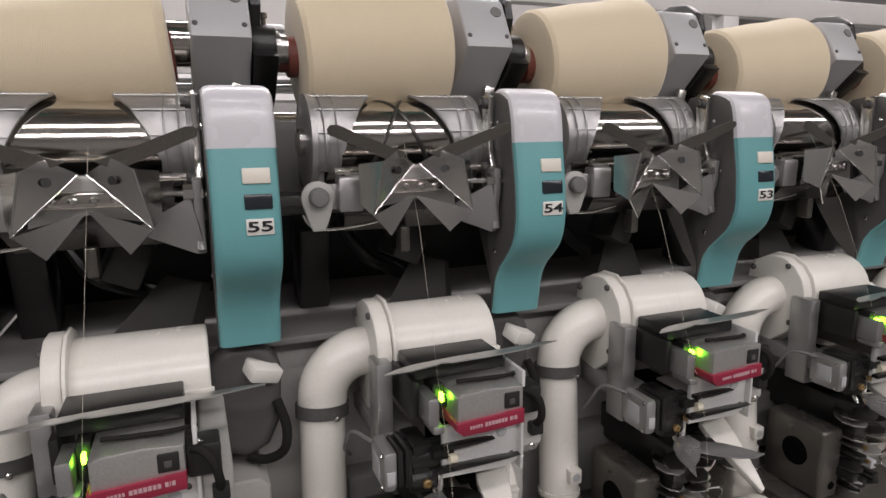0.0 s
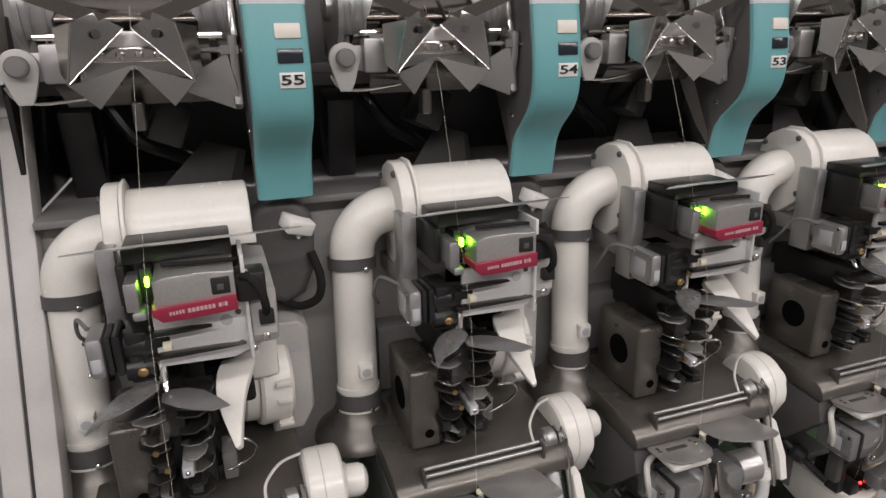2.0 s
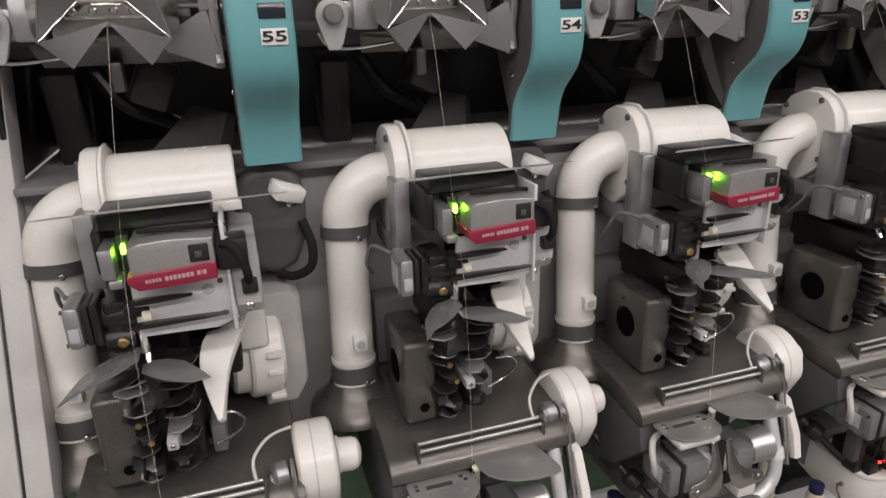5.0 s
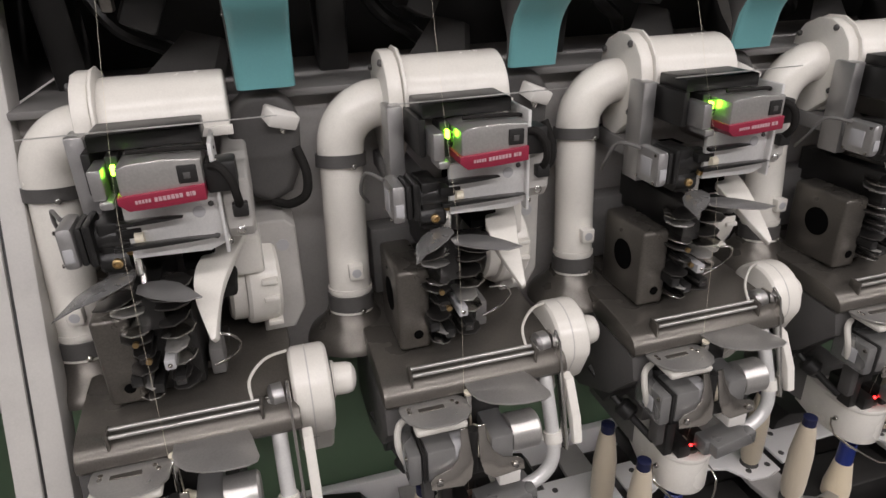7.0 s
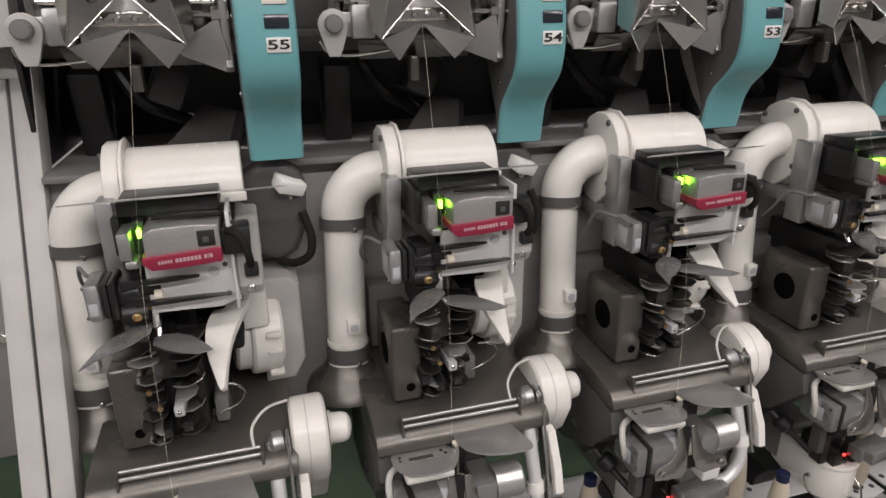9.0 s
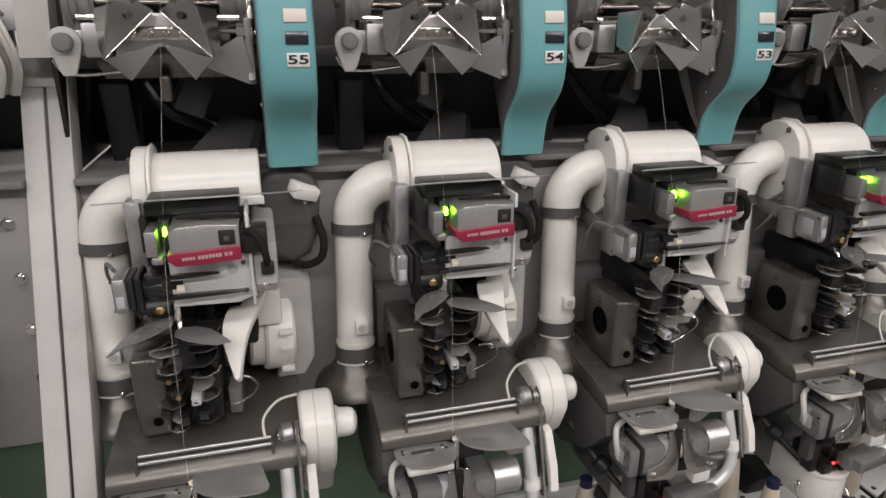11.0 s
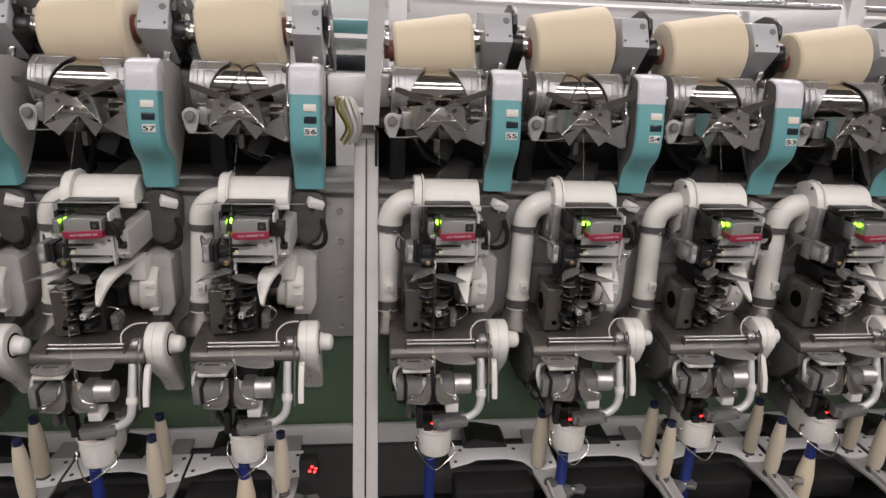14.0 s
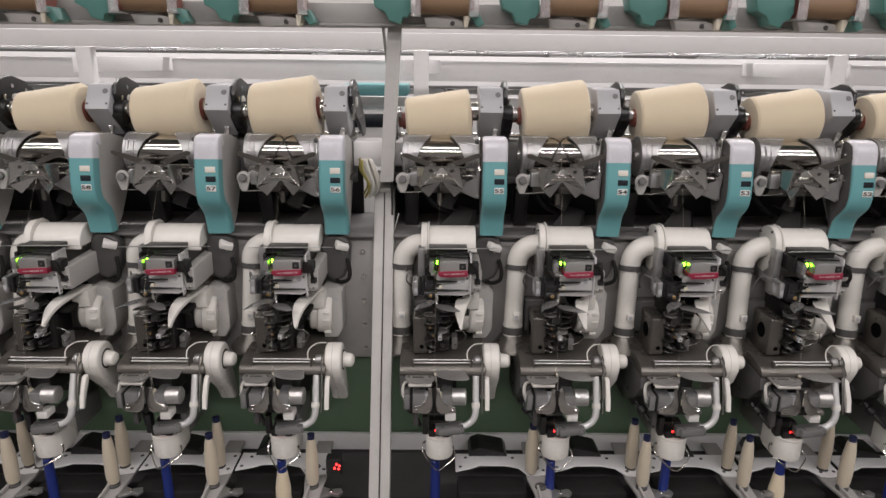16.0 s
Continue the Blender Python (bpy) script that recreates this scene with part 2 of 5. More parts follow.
def plate(bm, faces, thick):
    """Folded sheet: faces over shared points, given thickness."""
    vs, made = {}, []
    for f in faces:
        loop = []
        for p in f:
            p = tuple(p)
            if p not in vs:
                vs[p] = bm.verts.new(p)
            loop.append(vs[p])
        made.append(bm.faces.new(loop))
    bmesh.ops.recalc_face_normals(bm, faces=made)
    bmesh.ops.solidify(bm, geom=made, thickness=thick)
    return bm


def disc_outline(cx, cy_, r, n=24, a0=0.0, a1=360.0):
    k = n if a1 - a0 >= 360 else n + 1
    return [(cx + r * math.cos(radians(a0 + (a1 - a0) * i / n)), cy_ + r * math.sin(radians(a0 + (a1 - a0) * i / n))) for i in range(k)]


def B():
    return bmesh.new()


BASES = {}


def thing(name, label, category, base=(0, 0, 0), group="", x=0.0):
    """An Empty at base, in the unit's own measures, at place x along the machine."""
    ob = new(name)
    ob.empty_display_size = 0.02
    ob.location = (x + base[0], base[1], LABEL_Z + base[2])
    BASES[ob.name] = Vector(base)
    return tagged(ob, label, category, group)


def mesh_of(name, bm, mat, angle=29):
    bmesh.ops.recalc_face_normals(bm, faces=bm.faces[:])
    me = bpy.data.meshes.new(name)
    bm.to_mesh(me)
    bm.free()
    me.polygons.foreach_set("use_smooth", [True] * len(me.polygons))
    me.set_sharp_from_angle(angle=radians(angle))
    me.materials.append(mat)
    return me


def part(name, bm, mat, parent, label="", base=None):
    if base is None:
        root = parent
        while root.parent:
            root = root.parent
        base = BASES[root.name]
    bmesh.ops.translate(bm, verts=bm.verts[:], vec=-Vector(base))
    ob = new(name, mesh_of(name, bm, mat))
    ob.parent = parent
    return tagged(ob, label)


def solid(name, bm, mat, label="", category="", kind="", group=""):
    """A thing or piece of the setting that is one mesh, in world measures."""
    ob = new(name, mesh_of(name, bm, mat))
    return tagged(ob, label, category, group, kind)


# ---------------------------------------------------------------- the hall
b = B()
bx(b, -ROOM_X, ROOM_X, ROOM_Y0, ROOM_Y1, -0.1, 0.0, 0)
solid("floor", b, FLOORPAINT, "grey painted concrete factory floor", "floor", "structure")
b = B()
bx(b, -ROOM_X, ROOM_X, ROOM_Y0, ROOM_Y1, ROOM_Z, ROOM_Z + 0.1, 0)
solid("ceiling", b, CEILINGPAINT, "unseen hall ceiling, toned dark to cut the fill light", "ceiling", "structure")
# the unseen south wall is added; its dark tone shapes the metals' reflections
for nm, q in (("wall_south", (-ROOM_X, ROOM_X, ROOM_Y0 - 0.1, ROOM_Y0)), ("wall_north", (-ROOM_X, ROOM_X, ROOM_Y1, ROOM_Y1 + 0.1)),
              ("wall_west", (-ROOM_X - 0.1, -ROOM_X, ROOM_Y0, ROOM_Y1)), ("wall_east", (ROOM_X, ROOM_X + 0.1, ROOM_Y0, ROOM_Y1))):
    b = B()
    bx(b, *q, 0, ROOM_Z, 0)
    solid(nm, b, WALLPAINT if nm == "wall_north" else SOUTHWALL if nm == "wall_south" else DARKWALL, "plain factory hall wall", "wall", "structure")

# ---------------------------------------------------------------- machine frame
XL, XR = unit_x(60) - 0.34, unit_x(48) + 0.1
Z = LABEL_Z


def machine_panel(name, y0, y1, z0, z1, mat, label, cat, bev=0.002, x0=XL, x1=XR):
    b = B()
    bx(b, x0, x1, y0, y1, Z + z0, Z + z1, bev)
    return solid(name, b, mat, label, cat, "structure")


machine_panel("machine_back_plate", 0.128, 0.134, -0.535, -0.155, FRAMEGREY, "grey painted steel plate behind the winding units", "machine panel")
for xa, xb in ((XL, -0.3385), (-0.2815, XR)):
    machine_panel("machine_top_ledge", 0.10, 0.372, -0.155, -0.146, MGREY, "grey steel ledge above the motor covers", "machine panel", x0=xa, x1=xb)
machine_panel("green_back_panel", 0.150, 0.16, -0.88, -0.50, GREEN, "green painted panel below the winding units", "machine panel")
machine_panel("lower_rail", 0.125, 0.14, -0.853, -0.797, RAILWHITE, "white painted rail behind the bobbin trays", "rail")
machine_panel("lower_channel", 0.14, 0.149, -0.873, -0.845, DGREY, "dark steel channel under the green panel", "channel")
machine_panel("lower_back_panel", 0.142, 0.149, -1.30, -0.875, DGREY, "dark grey steel panel behind the bobbin trays", "machine panel")
# black sheet paints the darkness under the trays
machine_panel("bobbin_bed", -0.75, 0.14, -1.06, -1.04, BLACK, "black sheet standing in for the shade below the bobbin trays", "machine bed")
for xa, xb in ((XL, -0.392), (-0.284, XR)):
    # black panel paints the deep shade at the back of the cavity
    machine_panel("cavity_back_panel", 0.36, 0.37, -0.146, 0.07, BLACK, "black panel standing in for the shade deep in the machine cavity", "machine panel", x0=xa, x1=xb)
    machine_panel("machine_beam", 0.14, 0.20, 0.0, 0.012, DGREY, "dark steel beam behind the drums", "beam", x0=xa, x1=xb)
    machine_panel("drum_back_plate", 0.215, 0.225, -0.02, 0.10, MGREY, "grey steel plate behind the drums", "machine panel", x0=xa, x1=xb)
    machine_panel("cradle_shaft_rail", 0.30, 0.345, 0.07, 0.10, LGREY, "grey rail carrying the package cradles", "rail", x0=xa, x1=xb)
# black plate added at the section's open end to keep the cavity dark
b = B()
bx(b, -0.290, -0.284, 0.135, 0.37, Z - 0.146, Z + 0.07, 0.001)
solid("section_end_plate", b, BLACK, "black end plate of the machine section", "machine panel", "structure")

# ---------------------------------------------------------------- the winding unit, built once at its home place
HX = unit_x(HOME)
MADE = []


def unit_thing(name, label, category, base, group):
    ob = thing(name, label, category, base, group, HX)
    MADE.append(ob)
    return ob


def shift(t, x, y, z, only=()):
    """Set the parts of a thing (all, or those named) that far from where they were drawn."""
    for o in t.children:
        if not only or o.name.split(".")[0] in only:
            o.location = o.location + Vector((x, y, z))


def screw(bm, p, d, r=0.003, h=0.002):
    p, d = Vector(p), Vector(d).normalized()
    lathe(bm, [(0, r), (h * 0.6, r), (h, r * 0.6)], p, d, 12)
    return bm


# --- number panel: the S-curved cover at the front of each unit
PROFILE = [(0.060, 0.134), (0.044, 0.133), (0.030, 0.129), (0.0205, 0.120), (0.0155, 0.106), (0.0125, 0.090), (0.0105, 0.074), (0.006, 0.050),
           (0.002, 0.025), (0.0, 0.0), (0.0005, -0.016), (0.004, -0.032), (0.012, -0.047), (0.025, -0.060), (0.040, -0.074), (0.050, -0.090), (0.055, -0.110), (0.060, -0.136)]


def cover_strip(prof, x0, x1, thick):
    cols = [(x0, 0.007), (x0 + 0.0015, 0.0030), (x0 + 0.0045, 0.0008), (x0 + 0.009, 0.0), (x1 - 0.009, 0.0), (x1 - 0.0045, 0.0008), (x1 - 0.001, 0.0030), (x1 + 0.001, 0.007), (x1 + 0.0022, 0.030)]
    pts = smooth_path([(0, y, z) for y, z in prof], 3)
    b = B()
    rows = []
    for i, p in enumerate(pts):
        d = (pts[min(i + 1, len(pts) - 1)] - pts[max(i - 1, 0)]).normalized()
        n = Vector((0, -d.z, d.y))
        if n.y < 0 or n.z < 0:
            n = -n
        inward = Vector((0, abs(n.y), -abs(n.z) if p.z > 0.05 else n.z * 0.2)).normalized()
        rows.append([b.verts.new((x, p.y + inward.y * s, p.z + inward.z * s)) for x, s in cols])
    fs = []
    for a, c in zip(rows, rows[1:]):
        for j in range(len(cols) - 1):
            fs.append(b.faces.new((a[j], a[j + 1], c[j + 1], c[j])))
    bmesh.ops.recalc_face_normals(b, faces=fs)
    bmesh.ops.solidify(b, geom=fs, thickness=thick)
    return b


def number_panel():
    t = unit_thing("number_panel", "teal and white S-curved unit cover with a number label", "machine cover", (-0.011, 0.06, -0.133), "number panels of the winding units")
    upper = [p for p in PROFILE if p[1] >= 0.074]
    lower = [p for p in PROFILE if p[1] <= 0.0741]
    part("top_cap", cover_strip(upper, -0.0435, 0.0205, 0.003), CAPWHITE, t, "glossy white top cap")
    part("front_cover", cover_strip(lower, -0.043, 0.020, 0.003), TEAL, t, "teal painted cover")
    inner = [(y + 0.0075, z - (0.004 if z > 0.12 else 0)) for y, z in PROFILE]
    b = B()
    pr(b, inner + [(0.068, -0.100), (0.082, -0.075), (0.112, -0.020), (0.122, 0.02), (0.118, 0.10), (0.10, 0.126), (0.07, 0.130)], "x", -0.0445, -0.014, 0.0015)
    part("side_shell", b, DGREY, t, "dark grey side shell")
    b = B()
    pr(b, inner + [(0.098, -0.130), (0.132, -0.098), (0.168, -0.050), (0.196, 0.0), (0.206, 0.06), (0.186, 0.108), (0.120, 0.127), (0.07, 0.130)], "x", -0.012, 0.0205, 0.002)
    part("side_shell", b, LGREY, t, "light grey side shell")
    for z, y in ((0.095, 0.05), (0.03, 0.035), (-0.055, 0.055)):
        b = B()
        screw(b, (-0.0445, y, z), (-1, 0, 0), 0.0032, 0.0022)
        part("screw", b, STEEL, t)
    b = B()
    bx(b, -0.0135, 0.0125, 0.0035, 0.0075, 0.0405, 0.0555, 0.0012, turn=(-9.5, 0, 0))
    part("indicator_window", b, WINDOWCREAM, t, "cream indicator window")
    b = B()
    bx(b, -0.0130, 0.0130, 0.0003, 0.0045, 0.0165, 0.0310, 0.0012, turn=(-7.5, 0, 0))
    part("display", b, DISPLAY, t, "dark display window")
    return t


# --- drum with its end shells
DY, DZ, DR = 0.130, 0.075, 0.046


def drum():
    t = unit_thing("winding_drum", "polished grooved winding drum between cast aluminium shells", "winding drum", (-0.15, DY, 0.02), "winding drums")
    b = B()
    lathe(b, [(0, DR - 0.002), (0.002, DR), (0.168, DR), (0.170, DR - 0.002)], (-0.235, DY, DZ), (1, 0, 0), 64)
    body = part("drum", b, CHROME, t, "polished chrome drum with spiral grooves")
    for k0 in (0.15,):
        b = B()
        pts = []
        for j in range(145):
            u = j / 144
            w = (u * 2 + k0) % 2
            g = -0.220 + 0.14 * abs(1 - w)
            a = 2 * math.pi * u * 2
            pts.append((g, DY + (DR - 0.0006) * math.cos(a), DZ + (DR - 0.0006) * math.sin(a)))
        tb(b, pts, 0.0026, 8, 1)
        part("spiral_groove", b, DSTEEL, body, "dark spiral groove")
    for side in (-1, 1):
        b = B()
        k, w = 22, 8
        rows = []
        for i in range(k + 1):
            a = radians(-35 + 150 * i / k)          # from low at the front to past the top
            reach = 0.030 + 0.038 * max(0.0, min(1.0, (math.degrees(a) + 5) / 80)) ** 1.2
            if math.degrees(a) < -8:
                reach = 0.026
            row = []
            for j in range(w + 1):
                s = j / w * reach
                x = (-0.247 + s) if side < 0 else (-0.057 - s)
                r = 0.0525 + (0.0012 if j in (0, 3) else 0) + (0.0012 if j == w else 0) + (0.0010 if i % 6 == 0 else 0)
                row.append(b.verts.new((x, DY - r * math.cos(a), DZ + r * math.sin(a))))
            rows.append(row)
        fs = []
        for p, q in zip(rows, rows[1:]):
            for j in range(w):
                fs.append(b.faces.new((p[j], p[j + 1], q[j + 1], q[j])))
        bmesh.ops.recalc_face_normals(b, faces=fs)
        bmesh.ops.solidify(b, geom=fs, thickness=0.0025)
        sh = part("end_shell", b, CAST, t, "ribbed cast aluminium end shell")
        b = B()
        for s_ in (0.008, 0.022):
            x = (-0.247 + s_) if side < 0 else (-0.057 - s_)
            tb(b, [(x, DY - 0.0543 * math.cos(radians(a)), DZ + 0.0543 * math.sin(radians(a))) for a in range(-30, 116, 12)], 0.0011, 6, 1)
        for a in (12, 42, 72):
            rr = 0.0543
            re_ = 0.030 + 0.038 * max(0.0, min(1.0, (a + 5) / 80)) ** 1.2
            tb(b, [((-0.247 if side < 0 else -0.057), DY - rr * math.cos(radians(a)), DZ + rr * math.sin(radians(a))), ((-0.247 + re_) if side < 0 else (-0.057 - re_), DY - rr * math.cos(radians(a)), DZ + rr * math.sin(radians(a)))], 0.0010, 6, 1)
        part("ribs", b, CAST, sh)
        b = B()
        xx = -0.250 if side < 0 else -0.054
        lathe(b, [(-0.004, 0.053), (-0.003, 0.055), (0.003, 0.055), (0.004, 0.053)], (xx, DY, DZ), (1, 0, 0), 40)
        e = part("end_disc", b, CAST, t)
        b = B()
        lathe(b, [(-0.008, 0.016), (0.006, 0.016), (0.008, 0.012)], (xx + side * 0.004, DY, DZ), (side, 0, 0), 20)
        part("bearing_cap", b, STEEL, e)
    b = B()
    bx(b, -0.245, -0.057, 0.16, 0.217, 0.018, 0.034, 0.003)
    bx(b, -0.247, -0.239, 0.09, 0.217, 0.018, 0.060, 0.002)
    bx(b, -0.066, -0.058, 0.09, 0.217, 0.018, 0.060, 0.002)
    part("mounting_bracket", b, MGREY, t)
    # bearing lever with bolts beside the drum, next to the panel
    b = B()
    pr(b, [(0.058, 0.125), (0.070, 0.130), (0.078, 0.118), (0.074, 0.06), (0.085, 0.045), (0.06, 0.030), (0.050, 0.045), (0.058, 0.065)], "x", -0.053, -0.046, 0.0015)
    lv = part("bearing_lever", b, STEEL, t)
    for y, z in ((0.066, 0.118), (0.066, 0.043)):
        b = B()
        cy(b, (-0.058, y, z), (-0.046, y, z), 0.0065, n=16)
        cy(b, (-0.062, y, z), (-0.057, y, z), 0.0045, n=6)
        part("bolt", b, DGREY, lv)


# --- butterfly yarn guide in front of the drum
def yarn_guide():
    t = unit_thing("yarn_guide", "folded steel butterfly yarn guide in front of the drum", "yarn guide", (-0.15, 0.05, -0.02), "butterfly yarn guides")
    cx = -0.1495

    def side(s):
        def q(x, y, z):
            return (cx + s * (x - cx), y, z)
        b = B()
        tip, top, rt, c = q(cx + 0.003, 0.036, 0.053), q(cx + 0.026, 0.024, 0.067), q(cx + 0.044, 0.010, 0.058), q(cx + 0.056, 0.013, 0.002)
        o, ob = q(cx + 0.064, 0.036, 0.054), q(cx + 0.064, 0.034, 0.012)
        plate(b, [(tip, top, rt), (tip, rt, c), (rt, o, ob, c)], 0.0014)
        wing = part("guide_wing", b, STEEL, t, "folded brushed steel wing")
        # thin bright rods laid along the folds stand in for their edge highlights
        b = B()
        cy(b, Vector(rt) - Vector((0, 0.0004, 0)), Vector(c) - Vector((0, 0.0004, 0)), 0.0011, n=8)
        cy(b, Vector(tip) - Vector((0, 0.0004, 0)), Vector(c) - Vector((0, 0.0004, 0)), 0.0006, n=8)
        part("folded_edge", b, STEEL, wing, "thin steel rod standing in for the fold's highlight")
        # darker steel here puts the blade's dark reflection into its colour
        b = B()
        plate(b, [(q(cx + 0.012, 0.028, 0.0640), q(cx + 0.090, 0.009, 0.0945), q(cx + 0.098, 0.008, 0.0945), q(cx + 0.101, 0.009, 0.0905), q(cx + 0.099, 0.012, 0.0850), q(cx + 0.030, 0.022, 0.0560))], 0.0013)
        part("guide_blade", b, WORN, t, "long thin steel blade")
        b = B()
        plate(b, [(q(cx, 0.042, 0.018), q(cx + 0.020, 0.034, 0.0125), q(cx + 0.034, 0.024, -0.022)), (q(cx + 0.020, 0.034, 0.0125), q(cx + 0.056, 0.013, 0.002), q(cx + 0.034, 0.024, -0.022))], 0.0014)
        part("lower_flap", b, STEEL, t, "pointed steel flap")
        b = B()
        c = q(-0.1235, 0.0205, 0.0475)
        lathe(b, [(-0.001, 0.0042), (0.0012, 0.0042)], (c[0], c[1] - 0.0008, c[2]), (-0.50 * s, -0.84, 0.15), 16)
        part("slot_hole", b, BLACK, t, "dark hole in the wing")

    side(1)
    side(-1)
    b = B()
    bx(b, cx - 0.037, cx + 0.034, 0.0415, 0.048, 0.0205, 0.0365, 0.0072, 3)
    part("clamp_bar", b, CHROME, t, "rounded chrome clamp bar")
    b = B()
    pr(b, [(cx - 0.050, 0.004), (cx - 0.048, 0.030), (cx - 0.026, 0.052), (cx, 0.050), (cx + 0.026, 0.052), (cx + 0.048, 0.030), (cx + 0.050, 0.004), (cx, 0.014)], "y", 0.0480, 0.0500, 0.0006)
    part("saddle_plate", b, SHEET, t, "steel saddle plate")
    for x in (cx - 0.028, cx - 0.0105, cx + 0.007, cx + 0.024):
        b = B()
        screw(b, (x, 0.041, 0.028), (0, -1, 0), 0.0040, 0.003)
        part("screw", b, STEEL, t)
    # plate colour holds the shade that lies behind the wings
    b = B()
    plate(b, [((-0.225, 0.070, 0.050), (-0.075, 0.070, 0.050), (-0.075, 0.062, 0.000), (-0.225, 0.062, 0.000)),
              ((-0.225, 0.062, 0.000), (-0.075, 0.062, 0.000), (-0.08, 0.085, -0.022), (-0.22, 0.085, -0.022))], 0.002)
    part("backing_plate", b, DSTEEL, t, "steel backing plate coloured dark for the shade behind the guide")
    b = B()
    bx(b, -0.232, -0.205, 0.050, 0.072, 0.002, 0.040, 0.003)
    part("side_lug", b, CAST, t)
    b = B()
    plate(b, [((-0.112, 0.050, -0.002), (-0.060, 0.034, 0.028), (-0.052, 0.034, -0.014)), ((-0.112, 0.050, -0.002), (-0.052, 0.034, -0.014), (-0.057, 0.040, -0.029), (-0.10, 0.054, -0.012))], 0.003)
    part("cast_arm", b, CAST, t, "triangular cast arm")
    b = B()
    pr(b, [(0.032, 0.044), (0.046, 0.046), (0.066, 0.034), (0.066, -0.018), (0.046, -0.030), (0.034, -0.024), (0.038, 0.0), (0.033, 0.016)], "x", -0.0575, -0.0485, 0.002)
    part("arm_end", b, CAST, t)
    b = B()
    cy(b, (-0.235, 0.056, 0.046), (-0.062, 0.056, 0.046), 0.0035, n=12)
    part("cross_rod", b, CHROME, t)
    b = B()
    cy(b, (-0.066, 0.040, 0.031), (-0.048, 0.040, 0.031), 0.0085, n=6)
    cy(b, (-0.10, 0.046, 0.031), (-0.06, 0.040, 0.031), 0.0028, n=10)
    part("hex_bolt", b, STEEL, t)
    b = B()
    bx(b, -0.160, -0.148, 0.065, 0.085, -0.050, -0.02, 0.003)
    part("thread_hook", b, WORN, t)


# --- hand lever with grey knob
def start_lever():
    t = unit_thing("hand_lever", "pale grey teardrop lever with a dark round knob", "lever", (-0.256, 0.06, -0.01), "levers beside the drums")
    b = B()
    out = [(-0.256 + 0.0180 * math.cos(radians(a)), 0.022 + 0.0180 * math.sin(radians(a))) for a in range(-20, 201, 20)]
    out += [(-0.266, -0.006), (-0.2625, -0.014), (-0.250, -0.014), (-0.246, -0.006)]
    pr(b, out, "y", 0.046, 0.053, 0.0015)
    part("lever_plate", b, LGREY, t, "pale teardrop plate")
    b = B()
    lathe(b, [(0, 0.0105), (0.010, 0.0105), (0.012, 0.0085), (0.0125, 0.004)], (-0.256, 0.047, 0.023), (0, -1, 0), 24)
    part("knob", b, MGREY, t, "grey round knob")
    b = B()
    bx(b, -0.268, -0.205, 0.052, 0.058, 0.008, 0.036, 0.002)
    bx(b, -0.225, -0.200, 0.054, 0.064, 0.012, 0.048, 0.002)
    part("holder", b, CAST, t)
    b = B()
    tb(b, [(-0.272, 0.052, 0.004), (-0.262, 0.050, -0.010), (-0.235, 0.050, -0.013), (-0.19, 0.054, -0.008)], 0.0018, 8)
    part("spring_wire", b, STEEL, t)
    shift(t, 0.003, 0.012, -0.004)


# --- cradle that holds the yarn package
CY, CZ = 0.176, 0.194


